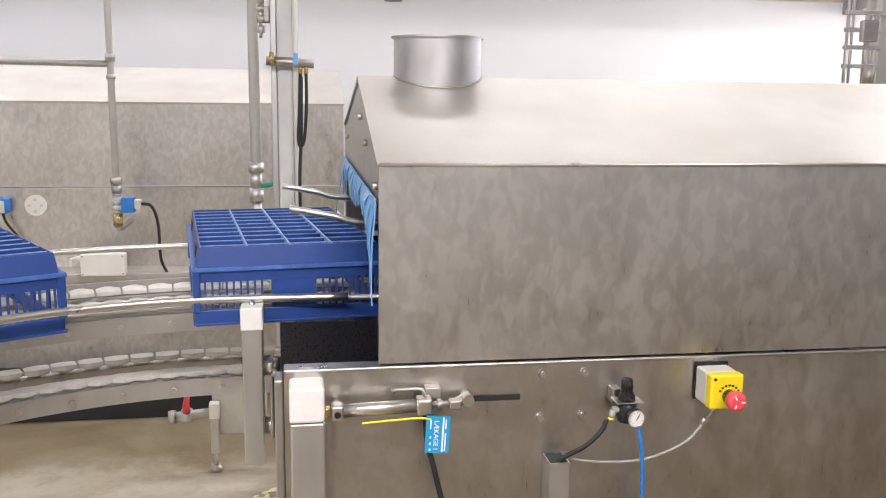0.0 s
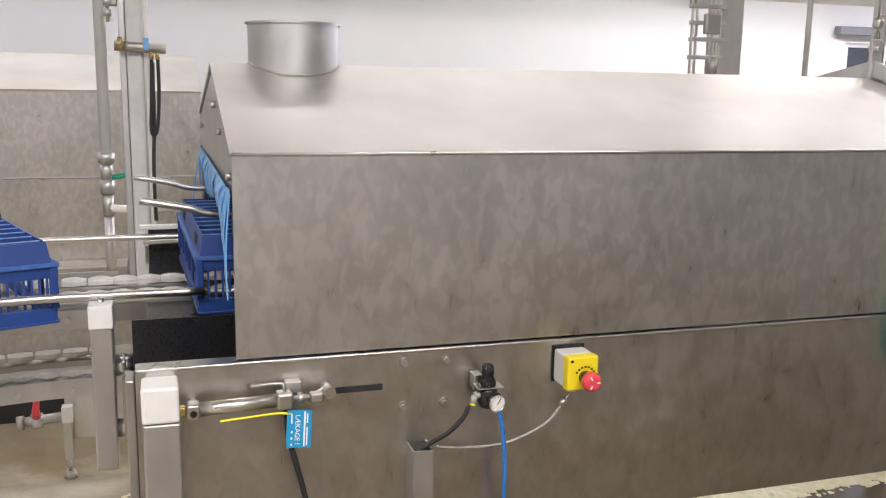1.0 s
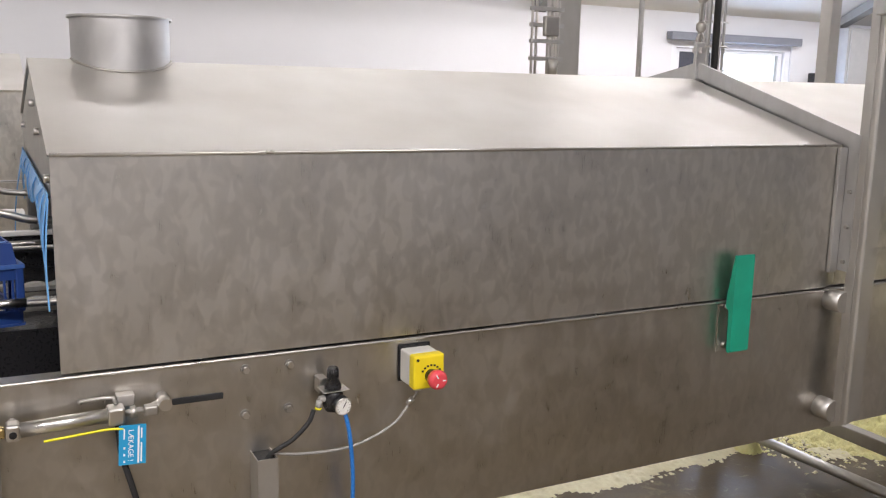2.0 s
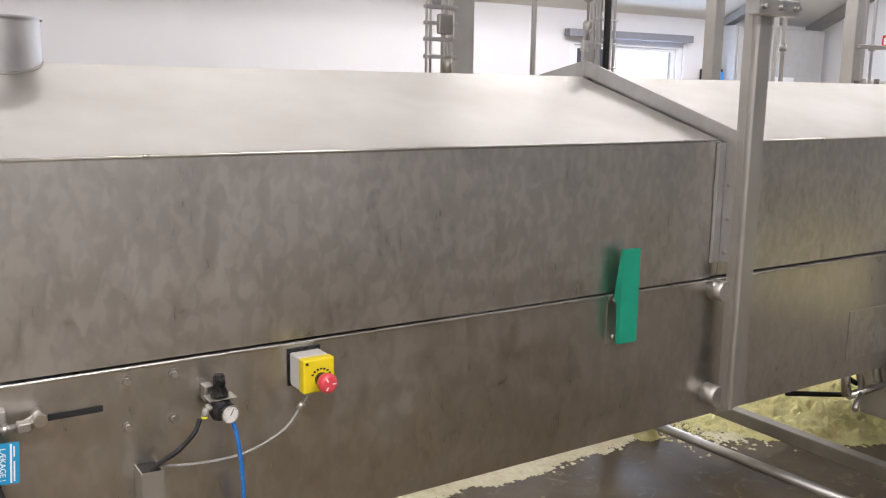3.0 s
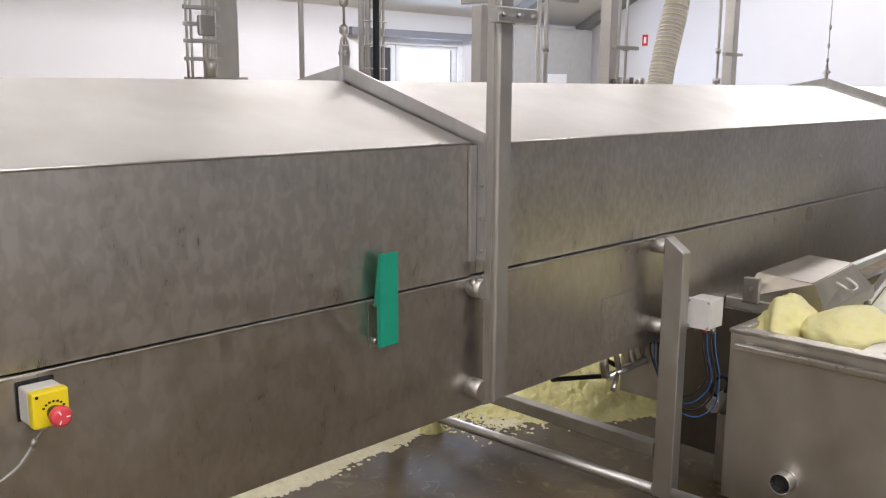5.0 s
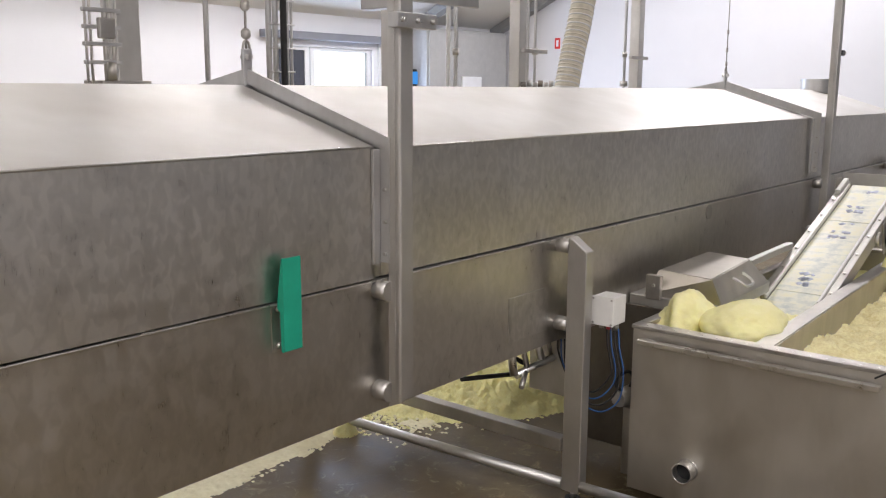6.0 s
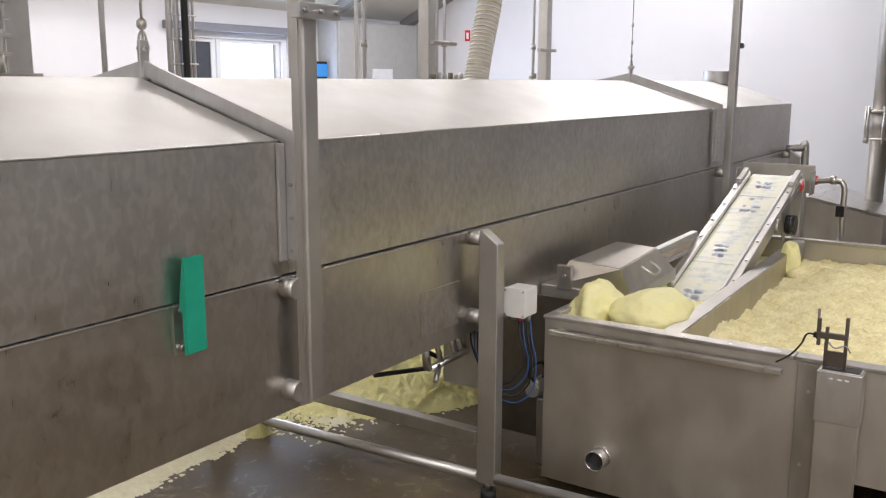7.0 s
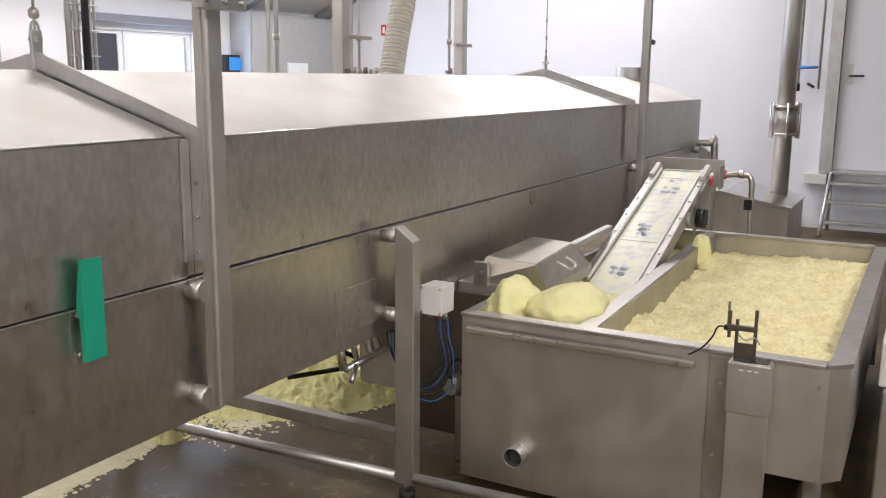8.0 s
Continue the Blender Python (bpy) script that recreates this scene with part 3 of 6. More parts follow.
ys = YF + 0.05
while ys < YB - 0.06:
    ln = 0.10 + 0.03 * random.random() if ys < YF + 0.10 else 0.03 + 0.04 * random.random() if ys < YB - 0.2 else 0.09 + 0.05 * random.random()
    part("curtain_strip", curtain_strip(ys, opening_z(ys) + 0.01, 0.085, ln, random.uniform(-0.1, 0.12), random.uniform(0.2, 0.6)), M_STRIP, w, "torn blue plastic curtain strip")
    ys += 0.055
part("curtain_strip", curtain_strip(YF + 0.035, 1.305, 0.055, 0.18, 0.0, 0.4), M_STRIP, w, "long blue curtain strip at the opening's edge")
part("curtain_strip", curtain_strip(2.25, 1.31, 0.05, 0.34, 0.35, 1.5), M_STRIP, w, "long loose blue curtain strip")
part("entry_block", box(0.66, 0.80, 1.9, 2.28, 1.176, 1.29, 0.01), M_RUBBER, w, "black block behind the curtain")

# hold-down rails over the crates at the entry
for y0, x0, z0 in ((2.2, 0.395, 1.230), (1.6, 0.422, 1.238)):
    hr = part("hold_down_rail", tube(smooth_path([(x0, y0, z0), (x0 + 0.10, y0, z0 - 0.018), (x0 + 0.17, y0, z0 - 0.034), (x0 + 0.40, y0, z0 - 0.036), (x0 + 0.9, y0, z0 - 0.036)], 5), 0.0085, 10), M_BRIGHT, w)
    part("rail_hanger", tube([(x0 + 0.5, y0, z0 - 0.036), (x0 + 0.5, y0, roof_z(y0) - 0.008)], 0.008, 8), M_DULL, hr)

# posts, legs, stubs of the tunnel frame


def stub(px, z, y0, r=0.026, L=0.075):
    s_ = part("stub_pipe", tube([(px, y0, z), (px, y0 - L, z)], r, 20), M_TUBE, w)
    return s_


# tall channel posts outside the hood
for px in (2.476, 6.354):
    xa, xb, y0, y1 = px - 0.029, px + 0.029, 1.034, 1.078
    poly = [(xa, y1), (xa, y0 + 0.006), (xa + 0.002, y0 + 0.002), (xa + 0.006, y0), (xb - 0.006, y0), (xb, y0 + 0.005), (xb, y1), (xb - 0.005, y1), (xb - 0.005, y0 + 0.008), (xa + 0.005, y0 + 0.008), (xa + 0.005, y1)]
    bm = bmesh.new()
    va = [bm.verts.new((x, y, 0.655 + 0.25 * (x - xa) - 0.45 * (y - y0))) for x, y in poly]
    vb = [bm.verts.new((x, y, CEIL)) for x, y in poly]
    bm.faces.new(va[::-1])
    bm.faces.new(vb)
    for k in range(len(poly)):
        bm.faces.new((va[k], va[(k + 1) % len(poly)], vb[(k + 1) % len(poly)], vb[k]))
    p_ = part("hoist_post", bm, M_TUBE, w, "tall steel channel post")
    part("rib", box(xa - 0.003, xa - 0.0005, y0 + 0.016, y0 + 0.024, 0.66, CEIL, 0.001), M_TUBE, p_)
    stub(px - 0.034, 0.976, YF + 0.001, 0.028, 0.05)
    stub(px - 0.034, 0.682, YF + 0.001, 0.029, 0.05)
# a bracket near the top of the first post with pulley arms
b = thing("hoist_bracket", (2.48, 1.06, 1.76), "steel bracket with bolts and cross arm on the post", "bracket")
part("plate", box(2.40, 2.56, 1.00, 1.033, 1.69, 1.73, 0.003), M_GALV, b)
part("arm", box(2.45, 2.50, 1.079, 1.18, 1.745, 1.785, 0.003), M_GALV, b)
part("arm", box(2.506, 2.80, 1.04, 1.06, 1.765, 1.795, 0.003), M_GALV, b)
for dx in (-0.06, 0.0, 0.06):
    part("bolt", tube([(2.48 + dx, 1.000, 1.71), (2.48 + dx, 0.986, 1.71)], 0.008, 6), M_BRIGHT, b)
# leg with slanted top, and cross ties
for lx in (3.400, 8.02):
    bm = bmesh.new()
    z1 = 1.015
    add_prism(bm, [(0.985, 0.05), (1.062, 0.05), (1.062, z1), (1.055, z1), (0.985, z1 - 0.05)], "x", lx - 0.026, lx + 0.026)
    bmesh.ops.bevel(bm, geom=[e for e in bm.edges], offset=0.003, segments=1, affect="EDGES")
    leg = part("frame_leg", bm, M_TUBE, w, "square steel leg with slanted cap")
    part("foot", tube([(lx, 1.025, 0.051), (lx, 1.025, 0.02)], 0.011, 10), M_BRIGHT, leg)
    part("foot_pad", tube([(lx, 1.025, 0.022), (lx, 1.025, FLOOR)], 0.03, 16), M_RUBBER, leg)
    for zz in (0.978, 0.686):
        stub(lx + 0.002, zz, YF + 0.001, 0.027, 0.054)
    bm = bmesh.new()
    add_prism(bm, [(lx - 0.026, 0.055), (lx + 0.026, 0.055), (lx + 0.026, 1.0), (lx - 0.026, 1.0)], "y", YB + 0.05, YB + 0.13)
    far = part("frame_leg", bm, M_TUBE, w)
    part("foot_pad", tube([(lx, YB + 0.09, 0.056), (lx, YB + 0.09, FLOOR)], 0.03, 16), M_RUBBER, far)
    part("stub_pipe", tube([(lx, YB - 0.001, 0.965), (lx, YB + 0.052, 0.965)], 0.024, 12), M_BRIGHT, w)
part("tie_beam", box(3.362, 3.412, 1.063, YB + 0.048, 0.203, 0.255, 0.004), M_DULL, w)
part("tie_tube", tube([(3.386, YB + 0.048, 0.035), (3.386, 1.063, 0.072)], 0.021, 14), M_TUBE, w)
part("tie_tube", tube([(3.386, 0.984, 0.078), (3.40, -0.05, 0.105)], 0.021, 14), M_TUBE, w)
# entry leg with white cap
lx0, lx1 = 0.424, 0.486
leg = part("entry_leg", box(lx0, lx1, 1.045, 1.113, 0.05, 0.925, 0.004), M_TUBE, w)
cap = box(lx0 - 0.001, lx1 - 0.001, 1.042, 1.1135, 0.926, 0.990, 0.005)
part("leg_cap", cap, M_WHITE, leg, "white plastic end cap")
part("foot_pad", tube([(0.455, 1.08, 0.052), (0.455, 1.08, FLOOR)], 0.03, 16), M_RUBBER, leg)
part("leg_disc", tube([(0.455, YF - 0.0005, 0.985), (0.455, YF - 0.006, 0.985)], 0.025, 24), M_BRIGHT, leg)
far = part("entry_leg", box(0.424, 0.486, YB + 0.002, YB + 0.065, 0.05, 0.98, 0.004), M_TUBE, w)
part("foot_pad", tube([(0.455, YB + 0.03, 0.052), (0.455, YB + 0.03, FLOOR)], 0.03, 16), M_RUBBER, far)
part("side_leg", box(0.395, 0.4115, YF + 0.01, YF + 0.07, 0.05, 0.98, 0.003), M_DULL, w)
part("foot_pad", tube([(0.403, YF + 0.04, 0.052), (0.403, YF + 0.04, FLOOR)], 0.03, 16), M_RUBBER, w)

# end leg arm at the exit
part("exit_arm", tube(smooth_path([(8.10, YF - 0.01, 1.02), (8.10, 1.0, 1.03), (8.12, 0.97, 1.0), (8.12, 0.97, 0.2)], 5), 0.03, 10), M_TUBE, w)

# ---- things on the tunnel's side ----
# pneumatic cylinder with bracket
cy = thing("air_cylinder", (0.6, 1.08, 0.937), "bright stainless air cylinder with fork end on side panel", "cylinder")
yc = 1.075
part("barrel", tube([(0.515, yc, 0.935), (0.655, yc, 0.9395)], 0.0125, 20), M_BRIGHT, cy)
e_ = part("end_block", box(0.497, 0.519, yc - 0.015, yc + 0.015, 0.921, 0.949, 0.004), M_BRIGHT, cy)
part("port", tube([(0.508, yc - 0.0145, 0.933), (0.508, yc - 0.017, 0.933)], 0.006, 12), M_BLACK, e_)
part("end_eye", box(0.483, 0.4965, yc - 0.008, yc + 0.008, 0.926, 0.944, 0.003), M_BRASS, cy)
part("head_block", box(0.652, 0.680, yc - 0.016, yc + 0.016, 0.924, 0.955, 0.004), M_BRIGHT, cy)
part("rod", tube([(0.68, yc, 0.940), (0.715, yc, 0.941)], 0.006, 12), M_BRIGHT, cy)
part("nut", tube([(0.690, yc, 0.940), (0.699, yc, 0.9405)], 0.011, 6), M_BRIGHT, cy)
part("clevis", box(0.712, 0.735, yc - 0.010, yc + 0.010, 0.931, 0.949, 0.003), M_DULL, cy)
lk = part("link_arm", tube(smooth_path([(0.72, yc + 0.004, 0.937), (0.74, yc + 0.015, 0.942), (0.752, yc + 0.03, 0.947)], 4), 0.010, 10), M_BRIGHT, cy)
part("pivot_pin", tube([(0.748, yc - 0.006, 0.946), (0.748, YF, 0.946)], 0.011, 14), M_BRIGHT, lk)
bm = tube([(0.612, YF - 0.002, 0.958), (0.612, yc + 0.014, 0.962), (0.612, yc + 0.012, 0.966), (0.650, yc + 0.010, 0.9675), (0.664, yc + 0.008, 0.9675), (0.668, yc + 0.006, 0.955)], 0.0034, 8)
part("support_bracket", bm, M_TUBE, cy)
part("support_bracket", box(0.670, 0.700, yc + 0.017, YF - 0.001, 0.944, 0.966, 0.002), M_TUBE, cy)
part("cylinder_foot", tube([(0.508, yc + 0.014, 0.935), (0.508, YF, 0.935)], 0.008, 10), M_TUBE, cy)
# leak tag on a yellow tie
tg = thing("leak_tag", (0.69, 1.055, 0.93), "blue leak tag with white print on yellow tie", "tag")
part("tie", tube(smooth_path([(0.552, 1.057, 0.9165), (0.60, 1.055, 0.920), (0.65, 1.052, 0.9235), (0.675, 1.052, 0.921)], 4), 0.0022, 6), M_TIE, tg)
tm = pose(0.688, 1.0515, 0.890, 0, 3, 0)
part("card", box(-0.022, 0.022, -0.0008, 0.0008, -0.034, 0.036, 0.0, tm), M_TAG, tg)


def word(text, m, size, mat, parent, name="lettering"):
    cu = bpy.data.curves.new(name, "FONT")
    cu.body, cu.size, cu.extrude, cu.align_x, cu.align_y = text, size, 0.0003, "CENTER", "CENTER"
    tmp = bpy.data.objects.new(name, cu)
    scene.collection.objects.link(tmp)
    bpy.context.view_layer.update()
    me = bpy.data.meshes.new_from_object(tmp.evaluated_get(bpy.context.evaluated_depsgraph_get()))
    bpy.data.objects.remove(tmp)
    b_ = bmesh.new()
    b_.from_mesh(me)
    bpy.data.meshes.remove(me)
    b_.transform(m)
    return part(name, b_, mat, parent)


word("LÆKAGE !", tm @ pose(-0.003, -0.0012, 0.0, 90, 0, 0) @ pose(0, 0, 0, 0, 0, -90), 0.0125, M_TAGTXT, tg)
for k, (dx, z0, z1) in enumerate(((0.010, -0.032, 0.034), (0.0145, -0.03, 0.004), (0.0145, 0.012, 0.03), (-0.0135, 0.012, 0.03))):
    part("print_bar", box(dx - 0.0012 - (0.0006 if k == 0 else 0), dx + 0.0012, -0.0016, -0.0009, z0, z1, 0, tm), M_TAGTXT, tg)
for z0 in (-0.030, -0.018, -0.006):
    part("print_bar", box(-0.0145, -0.0115, -0.0016, -0.0009, z0, z0 + 0.004, 0, tm), M_TAGTXT, tg)
# black hose below the cylinder
solid("air_hose", tube(smooth_path([(0.668, 1.07, 0.925), (0.672, 1.065, 0.87), (0.684, 1.06, 0.82), (0.70, 1.06, 0.75), (0.715, 1.07, 0.66), (0.72, 1.09, 0.55), (0.72, 1.10, 0.30), (0.72, 1.10, FLOOR + 0.006)], 6), 0.0052, 10), M_RUBBER, "black rubber air hose hanging down the panel", "hose")

# pressure regulator with gauge
rg = thing("pressure_regulator", (1.045, 1.06, 0.93), "black pressure regulator with round white gauge", "regulator")
rx, ry = 1.046, 1.065
part("bracket", box(rx - 0.028, rx + 0.030, ry - 0.022, ry + 0.020, 0.938, 0.9405, 0.0008), M_BRIGHT, rg)
part("bracket", box(rx - 0.024, rx - 0.004, ry + 0.0205, YF - 0.0005, 0.925, 0.958, 0.002), M_BRIGHT, rg)
k_ = bmesh.new()
add_tube(k_, [(rx, ry, 0.941), (rx, ry, 0.948), (rx, ry, 0.962), (rx, ry, 0.9625), (rx, ry, 0.984), (rx, ry, 0.987)], 0.012, 24, radii=[0.018, 0.018, 0.0115, 0.012, 0.011, 0.0095])
kn = part("knob", k_, M_BLACK, rg)
for k in range(14):
    a = 2 * math.pi * k / 14
    part("knob_rib", tube([(rx + 0.0118 * math.cos(a), ry + 0.0118 * math.sin(a), 0.964), (rx + 0.0112 * math.cos(a), ry + 0.0112 * math.sin(a), 0.983)], 0.0012, 5), M_BLACK, kn)
part("body", tube([(rx, ry, 0.9375), (rx, ry, 0.93), (rx, ry, 0.905), (rx, ry, 0.893)], 0.021, 24, radii=[0.017, 0.0215, 0.0215, 0.016]), M_BLACK, rg)
gm = look((rx + 0.010, ry - 0.022, 0.910), (rx - 0.02, ry + 0.17, 0.93)) @ pose(0, 0, 0, 0, 0, 0)
bm = bmesh.new()
add_tube(bm, [(0, 0, -0.012), (0, 0, 0.010)], 0.0195, 30)
bm.transform(gm)
g_ = part("gauge_case", bm, M_BLACK, rg)
bm = bmesh.new()
add_tube(bm, [(0, 0, 0.0101), (0, 0, 0.0108)], 0.0168, 30)
bm.transform(gm)
part("dial", bm, M_DIAL, g_, "white gauge dial")
bm = bmesh.new()
ring = [(0.0185 * math.cos(2 * math.pi * k / 30), 0.0185 * math.sin(2 * math.pi * k / 30), 0.0105) for k in range(31)]
add_tube(bm, ring, 0.0016, 6, caps=False)
bm.transform(gm)
part("bezel", bm, M_BRIGHT, g_)
for k in range(11):
    a = radians(225 - 27 * k)
    part("dial_tick", box(0.0125, 0.0152, -0.0004, 0.0004, 0.0108, 0.0111, 0, gm @ pose(0, 0, 0, 0, 0, math.degrees(a))), M_BLACK, g_)
part("needle", box(-0.003, 0.012, -0.0008, 0.0008, 0.0113, 0.0118, 0, gm @ pose(0, 0, 0, 0, 0, 62)), M_BLACK, g_)
part("fitting", tube([(rx - 0.030, ry - 0.004, 0.921), (rx - 0.034, ry - 0.006, 0.905)], 0.0065, 10), M_CABLE, rg)
part("fitting_ring", tube([(rx - 0.034, ry - 0.006, 0.905), (rx - 0.0345, ry - 0.006, 0.901)], 0.0068, 10), M_TIE, rg)
part("fitting", tube([(rx - 0.015, ry - 0.004, 0.922), (rx - 0.031, ry - 0.004, 0.922)], 0.007, 10), M_CABLE, rg)
rg.scale = (0.9, 0.9, 0.9)
rg.location = (1.051, 1.062, 0.927)
solid("air_hose", tube(smooth_path([(rx - 0.0345, ry - 0.006, 0.902), (rx - 0.045, ry - 0.008, 0.880), (rx - 0.075, ry - 0.005, 0.850), (rx - 0.112, ry + 0.008, 0.824), (rx - 0.128, ry + 0.012, 0.800)], 6), 0.0046, 10), M_RUBBER, "short black air hose bent into the conduit", "hose")
solid("air_hose", tube(smooth_path([(rx + 0.022, ry - 0.004, 0.902), (rx + 0.030, ry - 0.012, 0.87), (rx + 0.038, ry - 0.010, 0.82), (rx + 0.046, ry + 0.0, 0.74), (rx + 0.05, ry + 0.02, 0.60), (rx + 0.05, ry + 0.03, 0.3), (rx + 0.05, ry + 0.03, FLOOR + 0.006)], 6), 0.0042, 10), M_HOSE, "bright blue air hose hanging down the panel", "hose")
# cable conduit
cd = thing("cable_conduit", (0.92, 1.095, 0.5), "open steel cable conduit on the panel", "conduit")
bm = box(0.907, 0.942, 1.062, 1.0645, FLOOR + 0.001, 0.818)
add_box(bm, 0.905, 0.907, 1.062, YF - 0.001, FLOOR + 0.001, 0.818)
add_box(bm, 0.942, 0.944, 1.062, YF - 0.001, FLOOR + 0.001, 0.818)
part("channel", bm, M_TUBE, cd)
# black plate: the shade inside the open conduit put into colour
part("mouth", box(0.908, 0.941, 1.065, YF - 0.002, 0.811, 0.815), M_RUBBER, cd)

# emergency stop
es = thing("emergency_stop", (1.24, 1.08, 0.95), "yellow emergency stop box with red button", "emergency stop")
ex0, ex1, ez0, ez1 = 1.209, 1.275, 0.918, 0.985
bm = box(ex0 + 0.001, ex1 - 0.001, 1.068, YF - 0.004, ez0, ez1 - 0.001, 0.004)
part("base", bm, M_GREY, es, "light grey box base")
# black rim in place of the box's shadow on the panel
part("gasket", box(ex0 - 0.002, ex1 + 0.002, YF - 0.0042, YF - 0.0005, ez0 - 0.003, ez1 + 0.005, 0.001), M_BLACK, es)
part("lid", box(ex0, ex1, 1.043, 1.0675, ez0 - 0.001, ez1, 0.004), M_YELLOW, es, "yellow lid")
bm = bmesh.new()
bcx, bcz = (ex0 + ex1) / 2 + 0.004, (ez0 + ez1) / 2 - 0.008
add_tube(bm, [(bcx, 1.0432, bcz), (bcx, 1.024, bcz)], 0.0135, 20)
part("collar", bm, M_BLACK, es)
bm = bmesh.new()
add_tube(bm, [(bcx, 1.026, bcz), (bcx, 1.022, bcz), (bcx, 1.012, bcz), (bcx, 1.006, bcz), (bcx, 1.004, bcz)], 0.019, 28, radii=[0.012, 0.0185, 0.0195, 0.017, 0.012])
bt = part("button", bm, M_RED, es, "red mushroom button")
for k in range(3):
    a = 2 * math.pi * k / 3
    part("arrow_mark", box(0.006, 0.0135, -0.0012, 0.0012, -0.0004, 0.0006, 0, Matrix.Translation((bcx, 1.0045, bcz)) @ pose(0, 0, 0, 90, 0, 0) @ pose(0, 0, 0, 0, 0, math.degrees(a))), M_TAGTXT, bt)
for k in range(7):
    a = radians(150 - 20 * k)
    part("print_bar", box(-0.0022, 0.0022, -0.0004, 0.0004, -0.0018, 0.0018, 0, Matrix.Translation((bcx + 0.021 * math.cos(a), 1.0427, bcz + 0.021 * math.sin(a)))), M_BLACK, es)
part("lid_screw", tube([(ex0 + 0.008, 1.0432, ez1 - 0.008), (ex0 + 0.008, 1.0418, ez1 - 0.008)], 0.003, 10), M_BLACK, es)
part("lid_screw", tube([(ex1 - 0.008, 1.0432, ez0 + 0.007), (ex1 - 0.008, 1.0418, ez0 + 0.007)], 0.003, 10), M_BLACK, es)
part("cable_gland", tube([(1.238, 1.085, ez0 + 0.001), (1.238, 1.085, ez0 - 0.008), (1.238, 1.085, ez0 - 0.016)], 0.010, 12, radii=[0.0115, 0.0115, 0.009]), M_GREY, es)
part("cable_gland", tube([(1.229, 1.09, 0.884), (1.219, 1.092, 0.872)], 0.006, 10), M_BRIGHT, es)
solid("power_cable", tube(smooth_path([(1.238, 1.085, 0.907), (1.236, 1.086, 0.895), (1.224, 1.09, 0.877), (1.195, 1.095, 0.838), (1.15, 1.1, 0.812), (1.10, 1.1, 0.799), (1.04, 1.1, 0.798), (0.98, 1.09, 0.808), (0.935, 1.08, 0.82), (0.925, 1.085, 0.80)], 6), 0.0029, 8), M_CABLE, "thin grey cable sagging along the panel", "cable")

# green scoop blade on two bolts
gb = thing("green_bracket", (2.09, 1.08, 0.99), "green plastic guide blade bolted to the side panel", "guide")
bm = bmesh.new()
add_prism(bm, [(1.104, 0.99), (1.102, 1.02), (1.085, 1.121), (1.080, 1.121), (1.080, 0.884), (1.086, 0.881), (1.092, 0.884), (1.094, 0.985)], "x", 2.067, 2.126)
part("blade", bm, M_GREEN, gb)
part("angle_plate", box(2.056, 2.110, YF - 0.004, YF - 0.0005, 0.878, 1.0), M_SKIRT, gb)
part("angle_plate", box(2.086, 2.0885, 1.095, YF - 0.006, 0.885, 0.98), M_TUBE, gb)
part("angle_plate", box(2.1265, 2.129, 1.086, YF - 0.001, 0.915, 0.985), M_TUBE, gb)
for z in (0.99, 0.895):
    part("bolt", tube([(2.074, YF - 0.006, z), (2.074, YF - 0.016, z)], 0.008, 6), M_BRIGHT, gb)

# wires to the ceiling from the ridge lugs
for fx, r in ((2.45, 0.004), (6.22, 0.003)):
    wr = thing("lifting_wire", (fx, YR, TOP + 0.1), "lifting wire with shackles going up from the ridge", "wire")
    part("wire", tube([(fx, YR, TOP + 0.10), (fx, YR, CEIL)], r, 8), M_DULL, wr)
    part("shackle", tube(smooth_path([(fx - 0.012, YR, TOP + 0.085), (fx - 0.012, YR, TOP + 0.12), (fx, YR, TOP + 0.135), (fx + 0.012, YR, TOP + 0.12), (fx + 0.012, YR, TOP + 0.085)], 4), 0.004, 8), M_DULL, wr)
    for zz in (0.155, 0.24, 0.35):
        if fx < 3:
            part("wire_clamp", tube([(fx, YR, TOP + zz - 0.016), (fx, YR, TOP + zz - 0.008), (fx, YR, TOP + zz + 0.008), (fx, YR, TOP + zz + 0.016)], 0.014, 10, radii=[0.008, 0.015, 0.015, 0.008]), M_DULL, wr)
        else:
            part("wire_clamp", tube([(fx, YR, TOP + zz - 0.012), (fx, YR, TOP + zz + 0.012)], 0.008, 8), M_DULL, wr)

# ---- entry conveyor ----
CX, CY, RC = 0.30, 0.74, 1.11      # bend of the conveyor: centre and middle radius
ARC = radians(62)


def plan(s, off=0.0):
    """Place and heading on the conveyor's plan; s runs with the crates, 0 where the bend ends. off: to the far side."""
    r = RC + off
    if s >= 0:
        return CX + s, CY + r, 0.0
    a = -s / RC
    if a <= ARC:
        return CX - r * math.sin(a), CY + r * math.cos(a), a
    e = (a - ARC) * RC
    return CX - r * math.sin(ARC) - e * math.cos(ARC), CY + r * math.cos(ARC) - e * math.sin(ARC), ARC


S0, S1 = -1.75, 1.05
steps = [S0 + (S1 - S0) * k / 70 for k in range(71)]


def line(off, s0=S0, s1=S1):
    return [plan(s, off)[:2] for s in steps if s0 <= s <= s1]


